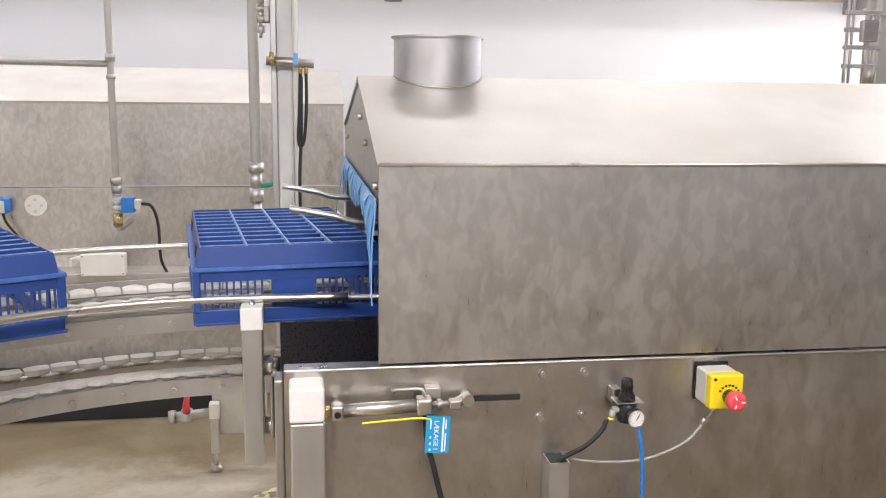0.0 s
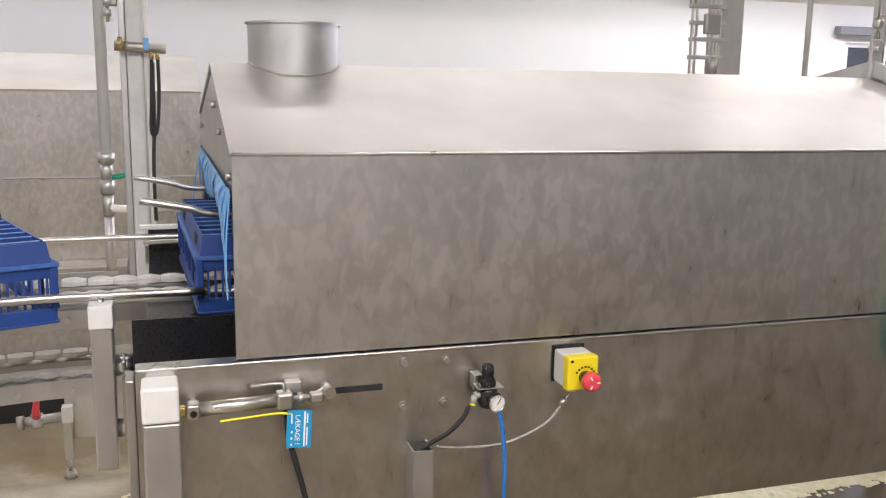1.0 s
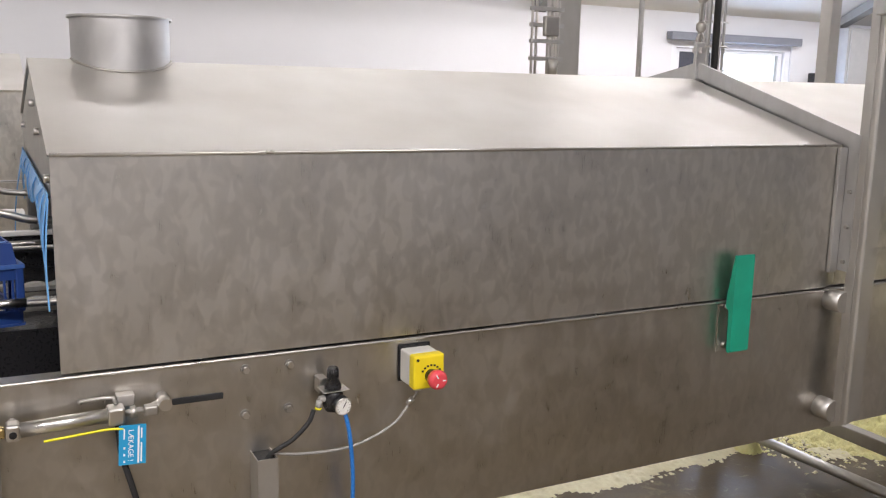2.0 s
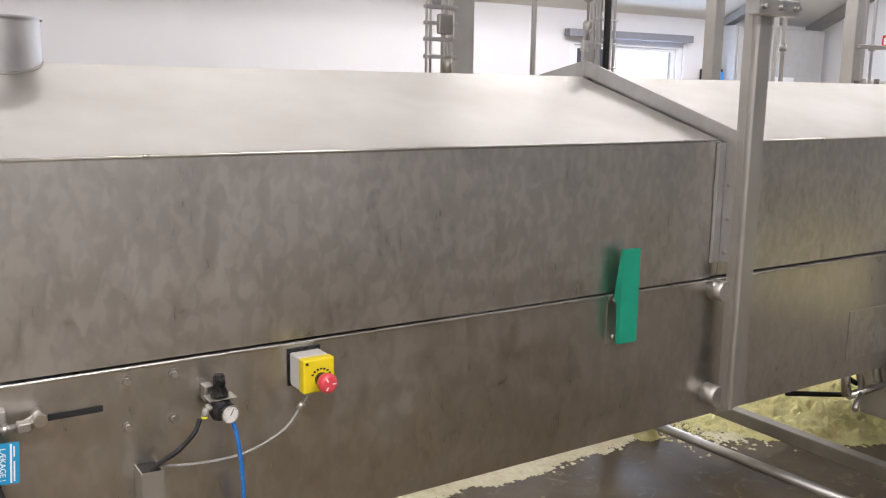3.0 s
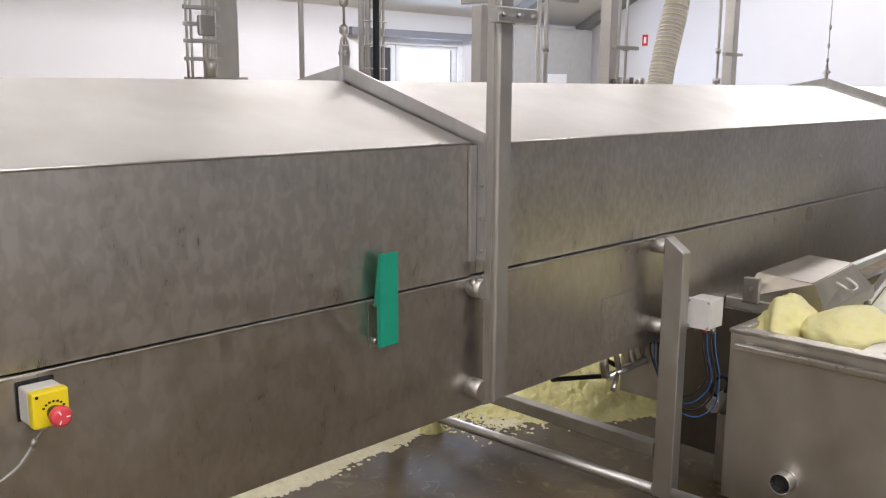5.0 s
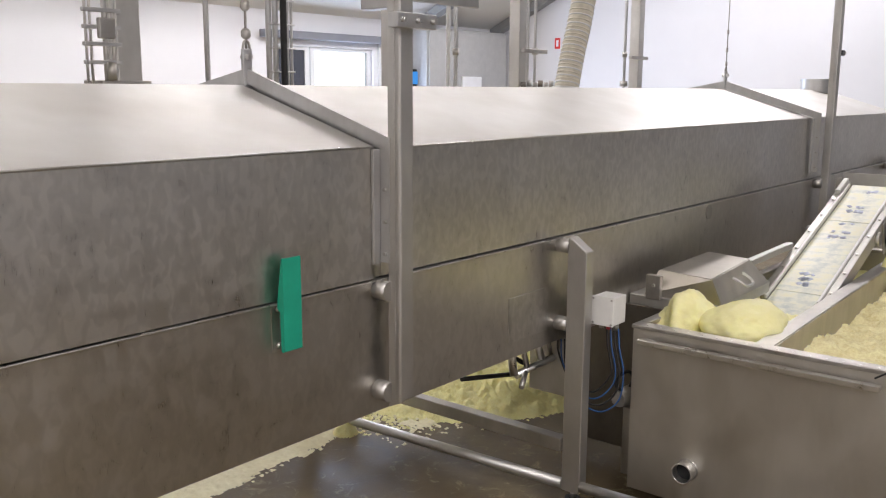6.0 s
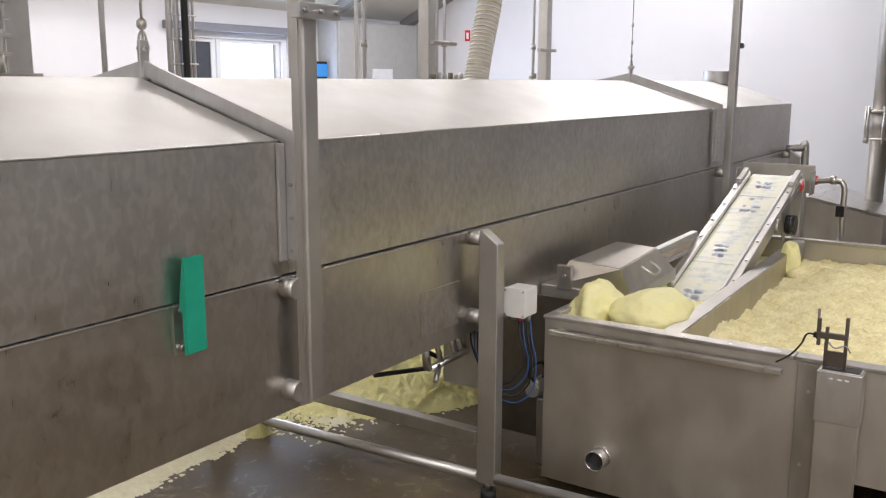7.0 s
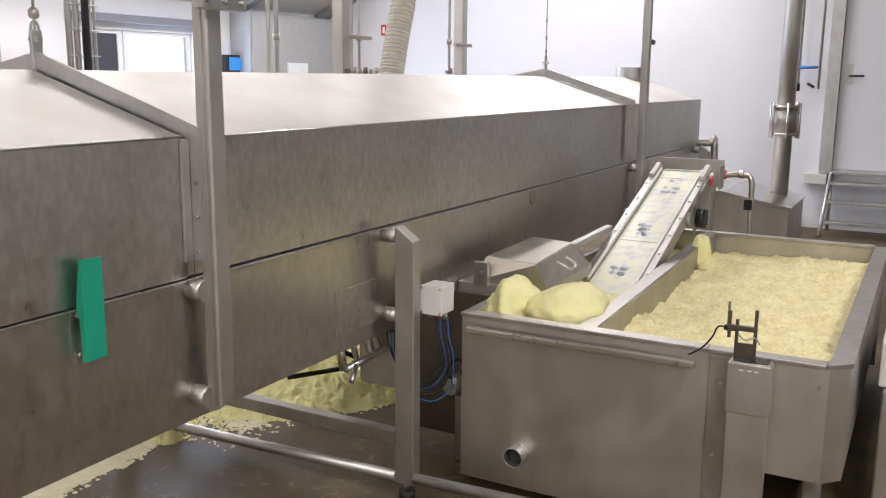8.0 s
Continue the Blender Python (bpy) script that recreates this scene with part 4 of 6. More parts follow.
cv = thing("entry_conveyor", (-0.2, 1.7, FLOOR), "curved steel conveyor frame with guard rails", "conveyor")
for off in (-0.065, 0.10):
    part("upper_beam", add_sweep(bmesh.new(), line(off), 0.022, 0.926, 0.968), M_DULL, cv)
    part("lower_beam", add_sweep(bmesh.new(), line(off, S0, 0.12), 0.022, 0.757, 0.785), M_DULL, cv)
part("side_plate", add_sweep(bmesh.new(), line(-0.10, S0, 0.1), 0.003, 0.748, 0.792), M_TUBE, cv)
part("side_plate", add_sweep(bmesh.new(), line(-0.10, S0, 0.06), 0.003, 0.918, 0.962), M_TUBE, cv)
part("side_plate", add_sweep(bmesh.new(), line(0.16, S0, 0.06), 0.003, 0.918, 1.0), M_TUBE, cv)
for off, zz, s1 in ((-0.37, 1.055, 0.27), (0.44, 1.042, 0.36)):
    pts = [(x, y, zz) for x, y in line(off, S0, s1)]
    part("guard_rail", tube(pts, 0.009, 10), M_BRIGHT, cv)
for off, zz in ((-0.335, 1.045), (0.42, 1.032)):
    part("guide_rail", tube([(0.41, CY + RC + off, zz - 0.002), (1.3, CY + RC + off, zz + 0.006)], 0.007, 10), M_BRIGHT, cv)
# bolts along the plates
for k in range(9):
    s = -1.1 + 0.13 * k
    for off, z in ((-0.104, 0.94), (-0.104, 0.768)):
        x, y, a = plan(s, off)
        part("bolt", tube([(x, y, z), (x + 0.006 * math.sin(a), y - 0.008 * math.cos(a), z)], 0.008, 6), M_BRIGHT, cv)
# cross ties that hold the two beams, and the legs
for s in (-1.55, -1.0, -0.45, -0.02):
    x0, y0, a = plan(s, -0.10)
    x1, y1, a = plan(s, 0.16)
    part("cross_tie", tube([(x0, y0, 0.940), (x1, y1, 0.940)], 0.010, 8), M_TUBE, cv)
    part("cross_tie", tube([(x0, y0, 0.770), (x1, y1, 0.770)], 0.010, 8), M_TUBE, cv)
    if s < -1.5:
        part("upright", tube([((x0 + x1) / 2, (y0 + y1) / 2, 0.735), ((x0 + x1) / 2, (y0 + y1) / 2, 0.92)], 0.018, 8), M_TUBE, cv)
for s in (-1.6, -1.35):
    x0, y0, a = plan(s, 0.03)
    lg = part("leg", tube([(x0, y0, 0.745), (x0, y0, FLOOR + 0.03)], 0.024, 12), M_TUBE, cv)
    part("foot_pad", tube([(x0, y0, FLOOR + 0.03), (x0, y0, FLOOR)], 0.035, 14), M_RUBBER, lg)
# post in front with white cap holding the near rail
px0, px1, py = 0.318, 0.362, 1.46
po = part("rail_post", box(px0, px1, py - 0.03, py + 0.03, 0.688, 0.998, 0.003), M_TUBE, cv)
part("cap", box(px0 - 0.002, px1 + 0.002, py - 0.034, py + 0.032, 0.996, 1.046, 0.003), M_WHITE, po, "white plastic post cap")
part("rail_clip", tube([(0.34, py, 1.042), (0.34, 1.478, 1.052)], 0.007, 8), M_BRIGHT, po)
part("post_arm", tube([(0.362, py, 0.905), (0.398, py, 0.905)], 0.020, 14), M_BRIGHT, po)
part("post_arm", tube([(0.362, py, 0.77), (0.398, py, 0.77)], 0.020, 14), M_BRIGHT, po)
part("post_flange", box(0.376, 0.384, py - 0.035, py + 0.035, 0.75, 0.925, 0.003), M_DULL, po)
part("post_bolt", tube([(0.384, py - 0.03, 0.90), (0.392, py - 0.045, 0.90)], 0.009, 6), M_BRIGHT, po)
# far side leg with plate, small white block and adjustable foot
lg = part("leg", box(0.075, 0.108, 3.03, 3.065, 0.06, 0.212, 0.003), M_TUBE, cv)
part("block", box(0.072, 0.111, 3.025, 3.07, 0.212, 0.275, 0.003), M_WHITE, lg, "white plastic block")
part("leg_plate", box(0.08, 0.30, 3.071, 3.08, 0.13, 0.34, 0.003), M_GALV, lg)
part("foot", tube([(0.0915, 3.047, 0.06), (0.0915, 3.047, 0.01)], 0.008, 10), M_BRIGHT, lg)
part("foot_pad", tube([(0.0915, 3.047, 0.012), (0.0915, 3.047, FLOOR)], 0.027, 16, radii=[0.018, 0.027]), M_BRIGHT, lg)

# chains: links on a closed way round two sprockets
CHAIN_Z, BACK_Z = 0.985, 0.803
RS = (CHAIN_Z - BACK_Z) / 2
SPAN = S1 - S0
LOOP = 2 * SPAN + 2 * math.pi * RS
SPEED = 0.335


def chain_pose(u, off):
    u %= LOOP
    if u < SPAN:
        x, y, a = plan(S0 + u, off)
        return pose(x, y, CHAIN_Z, 0, 0, math.degrees(a))
    if u < SPAN + math.pi * RS:
        f = (u - SPAN) / RS
        x, y, a = plan(S1, off)
        return Matrix.Translation((x + RS * math.sin(f), y, CHAIN_Z - RS + RS * math.cos(f))) @ pose(0, 0, 0, 0, math.degrees(f), 0)
    if u < 2 * SPAN + math.pi * RS:
        x, y, a = plan(S1 - (u - SPAN - math.pi * RS), off)
        return pose(x, y, BACK_Z, 0, 0, math.degrees(a)) @ pose(0, 0, 0, 0, 180, 0)
    f = (u - 2 * SPAN - math.pi * RS) / RS
    x, y, a = plan(S0, off)
    return Matrix.Translation((x, y, CHAIN_Z - RS)) @ pose(0, 0, 0, 0, 0, math.degrees(a)) @ Matrix.Translation((-RS * math.sin(f), 0, -RS * math.cos(f))) @ pose(0, 0, 0, 0, 180 + math.degrees(f), 0)


def link_mesh(pitch):
    bm = bmesh.new()
    n = 5
    rows = []
    for k in range(n + 1):
        u = k / n
        x = (u - 0.5) * pitch * 0.99
        h = 0.009 + 0.0045 * math.sin(math.pi * min(1, u * 1.1))
        wd = 0.017 + 0.007 * math.sin(math.pi * u)
        rows.append([bm.verts.new((x, -wd, -0.004)), bm.verts.new((x, wd, -0.004)), bm.verts.new((x, wd, h * 0.5)), bm.verts.new((x, wd * 0.6, h)), bm.verts.new((x, -wd * 0.6, h)), bm.verts.new((x, -wd, h * 0.5))])
    for a, b in zip(rows, rows[1:]):
        for k in range(6):
            bm.faces.new((a[k], a[(k + 1) % 6], b[(k + 1) % 6], b[k]))
    bm.faces.new(rows[0][::-1])
    bm.faces.new(rows[-1])
    add_box(bm, pitch * 0.30, pitch * 0.40, -0.016, 0.016, 0.006, 0.0085)
    return mesh_of("link", bm, M_CHAIN)


NL = 104
PITCH = LOOP / NL
LINK = link_mesh(PITCH)
CHAINS = []
for off in (-0.065, 0.10):
    ch = thing("conveyor_chain", (0, 0, 0), "white plastic conveyor chain running over steel beams", "chain", "conveyor chains")
    links = []
    for k in range(NL):
        ob = new("link", LINK)
        ob.parent = ch
        links.append((ob, k * PITCH, off))
    CHAINS.append(links)
for off in (-0.065, 0.10):
    for s, sgn in ((S1, 1), (S0, -1)):
        x, y, a = plan(s, off)
        d_ = Vector((math.sin(a), -math.cos(a), 0))
        c_ = Vector((x, y, CHAIN_Z - RS))
        part("sprocket", tube([c_ + d_ * 0.012, c_ - d_ * 0.012], RS - 0.013, 20), M_BLACK, cv)
        part("sprocket_axle", tube([c_ + d_ * 0.05, c_ - d_ * 0.05], 0.012, 10), M_BRIGHT, cv)


# crates, upside down with the floor grid on top
def crate_parts(cr):
    LX, LY, H, HL = 0.205, 0.34, 0.170, 0.124
    tx, ty = 0.197, 0.328
    ln = lambda n_, b_, lb="": part(n_, b_, M_BLUE, cr, lb, local=True)
    # rim at the bottom
    for y in (-LY, LY):
        ln("rim", box(-LX, LX, y - 0.004, y + 0.004, 0.0, 0.034, 0.002))
        ln("rim_lip", box(-LX - 0.005, LX + 0.005, y - 0.008, y + 0.008, 0.0, 0.005, 0.001))
        ln("side_band", box(-LX, LX, y - 0.003, y + 0.003, 0.096, HL, 0.001))
        ln("centre_panel", box(-0.045, 0.055, y - 0.003, y + 0.003, 0.034, 0.096))
    for x in (-LX, LX):
        ln("rim", box(x - 0.004, x + 0.004, -LY, LY, 0.0, 0.030, 0.002))
        ln("rim_lip", box(x - 0.008, x + 0.008, -LY, LY, 0.0, 0.005, 0.001))
        ln("side_band", box(x - 0.003, x + 0.003, -LY, LY, 0.092, HL, 0.001))
    for y in (-LY, LY):
        for x in (-LX, LX):
            ln("corner_post", box(x - 0.008, x + 0.008, y - 0.008, y + 0.008, 0.03, HL - 0.002, 0.003))
    me = mesh_of("slat", box(-0.0022, 0.0022, -0.0028, 0.0028, 0.033, 0.098), M_BLUE)
    xs = [-0.187 + 0.0152 * k for k in range(9)] + [0.070 + 0.0152 * k for k in range(9)]
    for y in (-LY, LY):
        for x in xs:
            o = new("slat", me)
            o.parent, o.location = cr, (x, y, 0)
    me = mesh_of("slat", box(-0.0028, 0.0028, -0.006, 0.006, 0.029, 0.093), M_BLUE)
    for x in (-LX, LX):
        for k in range(5):
            o = new("slat", me)
            o.parent, o.location = cr, (x, -0.24 + 0.12 * k, 0)
    # ledge and tapered upper part
    bm = bmesh.new()
    lo = [(-LX - 0.009, -LY - 0.009), (LX + 0.009, -LY - 0.009), (LX + 0.009, LY + 0.009), (-LX - 0.009, LY + 0.009)]
    rings = []
    for pts, z in ((lo, HL - 0.003), (lo, HL + 0.003), ([(sx * 0.203, sy * 0.337) for sx, sy in ((-1, -1), (1, -1), (1, 1), (-1, 1))], HL + 0.0035), ([(sx * tx, sy * ty) for sx, sy in ((-1, -1), (1, -1), (1, 1), (-1, 1))], H),
                   ([(sx * (tx - 0.004), sy * (ty - 0.004)) for sx, sy in ((-1, -1), (1, -1), (1, 1), (-1, 1))], H), ([(sx * 0.198, sy * 0.332) for sx, sy in ((-1, -1), (1, -1), (1, 1), (-1, 1))], HL - 0.003)):
        rings.append([bm.verts.new((x, y, z)) for x, y in pts])
    for a, b in zip(rings, rings[1:] + rings[:1]):
        for k in range(4):
            bm.faces.new((a[k], a[(k + 1) % 4], b[(k + 1) % 4], b[k]))
    ln("tapered_wall", bm)
    # floor grid: bars one way, crossbars the other, sunk plate with holes
    me = mesh_of("grid_bar", box(-tx + 0.003, tx - 0.003, -0.0026, 0.0026, H - 0.022, H - 0.003), M_BLUE)
    # bar tops and crossbars take the paler blue, as lit from above
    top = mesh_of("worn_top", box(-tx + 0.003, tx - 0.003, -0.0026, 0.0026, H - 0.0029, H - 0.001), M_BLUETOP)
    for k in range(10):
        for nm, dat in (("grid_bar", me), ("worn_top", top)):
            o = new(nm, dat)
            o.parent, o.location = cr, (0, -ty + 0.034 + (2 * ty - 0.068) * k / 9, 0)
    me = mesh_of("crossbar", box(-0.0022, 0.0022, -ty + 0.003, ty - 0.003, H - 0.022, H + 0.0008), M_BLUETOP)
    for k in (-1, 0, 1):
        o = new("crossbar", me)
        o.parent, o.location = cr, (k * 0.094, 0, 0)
    for sy in (-1, 1):
        ln("edge_plate", box(-tx + 0.003, tx - 0.003, sy * (ty - 0.003), sy * (ty - 0.034), H - 0.012, H - 0.009))
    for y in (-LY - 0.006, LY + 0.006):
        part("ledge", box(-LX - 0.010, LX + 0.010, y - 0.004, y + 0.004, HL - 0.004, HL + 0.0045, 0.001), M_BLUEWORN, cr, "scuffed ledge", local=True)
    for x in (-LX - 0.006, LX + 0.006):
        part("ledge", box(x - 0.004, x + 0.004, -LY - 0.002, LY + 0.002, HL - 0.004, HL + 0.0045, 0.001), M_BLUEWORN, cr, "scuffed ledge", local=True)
    me = mesh_of("drain_hole", tube([(0, 0, H - 0.0088), (0, 0, H - 0.0082)], 0.0035, 8), M_RUBBER)
    for k in range(22):
        o = new("drain_hole", me)
        o.parent, o.location = cr, (-0.172 + 0.0164 * k, -ty + 0.018, 0)
    # hand holes in the short tapered ends
    for sx in (-1, 1):
        for yy in (-0.2, 0.2):
            bm = box(-0.001, 0.001, -0.03, 0.03, -0.012, 0.012, 0, pose(sx * 0.2015, yy, 0.146, 0, sx * -7, 0))
            part("end_slot", bm, M_RUBBER, cr, "dark slot in the end wall", local=True)


crate1 = thing("plastic_crate", (0.41, CY + RC, CHAIN_Z + 0.012), "upturned blue plastic crate riding into the tunnel", "crate", "blue crates on the conveyor")
crate_parts(crate1)
crate2 = copy_thing(crate1, pose(-0.4, 1.5, CHAIN_Z + 0.012, 0, 0, 41))
tagged(crate2, "upturned blue plastic crate coming round the bend")

# ---- behind the conveyor: second tunnel, pipes, post ----
b = thing("rear_tunnel", (-1.6, 4.7, FLOOR), "second stainless washing tunnel behind the conveyor", "washer")
bx0, bx1, by = -4.2, 0.66, 4.0
bm = bmesh.new()
part("hood_front", box(bx0, bx1, by, by + 0.012, 1.054, 1.452), M_PANEL, b)
bm = bmesh.new()
add_prism(bm, [(by - 0.003, 1.453), (by + 0.7, 1.632), (by + 1.4, 1.453), (by + 1.4, 1.44), (by + 0.7, 1.615), (by, 1.443)], "x", bx0, bx1 + 0.003)
part("hood_roof", bm, M_ROOF, b)
part("hood_back", box(bx0, bx1, by + 1.388, by + 1.4, 1.054, 1.44), M_PANEL, b)
bm = bmesh.new()
add_prism(bm, [(by + 0.013, 1.06), (by + 1.387, 1.06), (by + 1.387, 1.435), (by + 0.7, 1.612), (by + 0.013, 1.44)], "x", bx1 - 0.012, bx1 - 0.002)
part("hood_end", bm, M_PANEL, b)
part("lower_front", box(bx0, bx1, by, by + 0.012, 0.16, 1.040), M_PANEL, b)
part("seam_edge", box(bx0, bx1, by - 0.006, by + 0.03, 1.040, 1.046, 0.001), M_BRIGHT, b)
part("lower_bottom", box(bx0, bx1, by + 0.012, by + 1.4, 0.16, 0.17), M_DULL, b)
part("ledge", box(bx0, 0.30, by - 0.20, by - 0.004, 0.62, 0.66, 0.003), M_DULL, b)
part("drip_plate", box(-0.55, 0.3, by - 0.19, by - 0.18, 0.42, 0.62, 0.003), M_GALV, b)
for lx in (-3.8, -2.2, -0.7, 0.5):
    for ly in (by + 0.05, by + 1.33):
        g = part("leg", box(lx - 0.04, lx + 0.04, ly - 0.035, ly + 0.045, FLOOR + 0.02, 0.16, 0.003), M_TUBE, b)
        part("foot_pad", tube([(lx, ly, FLOOR + 0.02), (lx, ly, FLOOR)], 0.035, 12), M_RUBBER, g)
c_ = part("round_cover", tube([(-0.80, by - 0.001, 0.962), (-0.80, by - 0.012, 0.962)], 0.05, 28), M_WHITE, b, "round white inspection cap")
for a in range(4):
    part("cover_knob", tube([(-0.80 + 0.028 * math.cos(a * 1.57), by - 0.0125, 0.962 + 0.028 * math.sin(a * 1.57)), (-0.80 + 0.028 * math.cos(a * 1.57), by - 0.017, 0.962 + 0.028 * math.sin(a * 1.57))], 0.008, 8), M_GREY, c_)
j = thing("junction_box", (-0.46, by - 0.22, 0.72), "pale grey junction box with cable and corner screws", "junction box")
part("body", box(-0.555, -0.358, by - 0.26, by - 0.205, 0.662, 0.765, 0.005), M_WHITE, j)
for sx in (-0.545, -0.368):
    for sz in (0.672, 0.755):
        part("screw", tube([(sx, by - 0.2605, sz), (sx, by - 0.2635, sz)], 0.004, 8), M_DULL, j)
part("gland", tube([(-0.556, by - 0.23, 0.74), (-0.58, by - 0.23, 0.742)], 0.012, 10), M_WHITE, j)
part("cable", tube(smooth_path([(-0.58, by - 0.23, 0.742), (-0.60, by - 0.23, 0.735), (-0.602, by - 0.23, 0.70)], 5), 0.006, 8), M_WHITE, j)
part("holder", box(-0.47, -0.44, by - 0.21, by - 0.005, 0.69, 0.72), M_DULL, j)
sb = thing("sensor_box", (-0.95, by - 0.03, 0.97), "small blue and grey sensor box on the rear tunnel", "sensor")
part("body", box(-1.0, -0.91, by - 0.07, by - 0.001, 0.93, 1.0, 0.006), M_HOSE, sb)
part("lid", box(-0.97, -0.92, by - 0.082, by - 0.0705, 0.935, 0.99, 0.004), M_GREY, sb)
part("cable", tube(smooth_path([(-0.94, by - 0.04, 0.93), (-0.92, by - 0.05, 0.88), (-0.86, by - 0.03, 0.78), (-0.80, by - 0.1, 0.67)], 5), 0.006, 8), M_RUBBER, sb)

# drop pipe with valve
p = thing("water_pipe", (-0.33, 3.7, 1.0), "thin steel drop pipe with fittings and blue valve", "pipe")
X1, Y1 = -0.375, 3.72
part("pipe", tube([(X1, Y1, 1.06), (X1, Y1, ceil_z(Y1))], 0.0155, 14), M_CREAMPIPE, p)
part("branch", tube([(X1, Y1, 1.62), (-3.4, Y1, 1.655)], 0.0145, 12), M_GALV, p)
for z0, z1, r in ((1.63, 1.665, 0.021), (1.555, 1.575, 0.021), (1.64, 1.66, 0.023), (1.09, 1.12, 0.026), (1.05, 1.085, 0.022)):
    part("coupling", tube([(X1, Y1, z0), (X1, Y1, z1)], r, 12), M_GALV, p)
for k in range(5):
    part("thread_ring", tube([(X1, Y1, 0.955 + k * 0.02), (X1, Y1, 0.968 + k * 0.02)], 0.019 + 0.002 * (k % 2), 12), M_CREAMPIPE if k % 2 else M_GALV, p)
v = part("valve_body", tube([(X1, Y1, 0.90), (X1, Y1, 0.955)], 0.022, 12), M_BRASS, p)
part("actuator", box(X1 + 0.02, X1 + 0.075, Y1 - 0.03, Y1 + 0.03, 0.96, 1.03, 0.005), M_HOSE, v, "blue valve actuator")
part("actuator_plug", box(X1 + 0.0755, X1 + 0.105, Y1 - 0.02, Y1 + 0.02, 0.975, 1.02, 0.005), M_GREY, v)
part("valve_foot", tube(smooth_path([(X1, Y1, 0.905), (X1, Y1 + 0.05, 0.885), (X1, by + 0.002, 0.885)], 4), 0.018, 10), M_GALV, v)
part("cable", tube(smooth_path([(X1 + 0.10, Y1, 1.0), (X1 + 0.15, Y1, 0.985), (X1 + 0.175, Y1, 0.90), (X1 + 0.18, Y1, 0.75), (X1 + 0.19, Y1 + 0.1, 0.66)], 5), 0.007, 8), M_RUBBER, v)
# second drop pipe with lever valve
X2, Y2 = 0.284, 2.92
p = thing("water_pipe", (X2, Y2, 1.0), "steel drop pipe with green lever valve", "pipe")
part("pipe", tube([(X2, Y2, 1.15), (X2, Y2, CEIL)], 0.0195, 16), M_CREAMPIPE, p)
for z0, z1, r in ((1.21, 1.245, 0.029), (1.155, 1.205, 0.022), (1.10, 1.15, 0.026), (1.02, 1.10, 0.019)):
    part("coupling", tube([(X2, Y2, z0), (X2, Y2, z1)], r, 14), M_GALV, p)
part("lever", tube([(X2 + 0.02, Y2 - 0.02, 1.16), (X2 + 0.05, Y2 - 0.03, 1.165), (X2 + 0.095, Y2 - 0.03, 1.185)], 0.009, 8), M_GREEN, p, "green valve lever")
part("pipe", tube([(X2, Y2, 1.02), (X2, Y2, 0.80)], 0.017, 12), M_GALV, p)
part("side_pipe", tube(smooth_path([(X2, Y2, 1.05), (X2 + 0.06, Y2 - 0.02, 1.045), (X2 + 0.2, Y2 - 0.03, 1.05), (X2 + 0.3, Y2 - 0.1, 1.06)], 5), 0.014, 10), M_WHITE, p)
# tall column with block, gauge and looped hoses
p = thing("service_column", (0.385, 2.82, FLOOR), "tall pale steel service column with valve manifold", "column")
part("column", box(0.372, 0.426, 2.79, 2.85, FLOOR, CEIL, 0.010), M_CREAMPIPE, p)
part("column", box(0.349, 0.371, 2.80, 2.84, FLOOR, CEIL, 0.004), M_GALV, p)
part("conduit", tube([(0.437, 2.80, FLOOR), (0.437, 2.80, CEIL)], 0.009, 8), M_WHITE, p)
mf = part("manifold", tube([(0.335, 2.77, 1.613), (0.50, 2.77, 1.605)], 0.017, 10), M_DULL, p)
part("brass_nut", tube([(0.345, 2.765, 1.62), (0.362, 2.765, 1.62)], 0.024, 6), M_BRASS, mf)
part("brass_nut", tube([(0.452, 2.768, 1.60), (0.452, 2.768, 1.57)], 0.008, 8), M_BRASS, mf)
part("brass_nut", tube([(0.472, 2.768, 1.60), (0.472, 2.768, 1.57)], 0.008, 8), M_BRASS, mf)
part("tag_patch", box(0.428, 0.445, 2.748, 2.755, 1.60, 1.64), M_STRIP, mf)
part("looped_hose", tube(smooth_path([(0.452, 2.768, 1.575), (0.448, 2.768, 1.45), (0.442, 2.765, 1.34), (0.452, 2.765, 1.315), (0.464, 2.765, 1.35), (0.472, 2.768, 1.46), (0.472, 2.768, 1.575)], 6), 0.006, 8), M_RUBBER, mf)
part("looped_hose", tube(smooth_path([(0.455, 2.775, 1.56), (0.452, 2.775, 1.35), (0.445, 2.77, 1.2), (0.446, 2.77, 1.02)], 6), 0.006, 8), M_RUBBER, mf)
bk = part("bracket", box(0.31, 0.348, 2.795, 2.845, 1.745, 1.80, 0.004), M_DULL, p)
for zz in (1.72, 1.755, 1.79, 1.82):
    part("clamp", tube([(0.318, 2.785, zz - 0.012), (0.318, 2.785, zz + 0.012)], 0.013, 8), M_GALV, bk)
part("clamp_bar", tube([(0.318, 2.785, 1.69), (0.318, 2.785, 1.85)], 0.006, 8), M_BRIGHT, bk)
# red lever valve and drain below the conveyor
p = thing("drain_valve", (-0.05, 3.0, 0.3), "steel drain pipe with red lever below the conveyor", "valve")
part("pipe", tube([(-0.075, 3.05, 0.220), (0.073, 3.05, 0.232)], 0.019, 14), M_GALV, p)
part("collar", tube([(-0.085, 3.05, 0.218), (-0.06, 3.05, 0.221)], 0.027, 14), M_DULL, p)
part("valve_ball", tube([(-0.035, 3.05, 0.222), (0.005, 3.05, 0.226)], 0.028, 12), M_GALV, p)
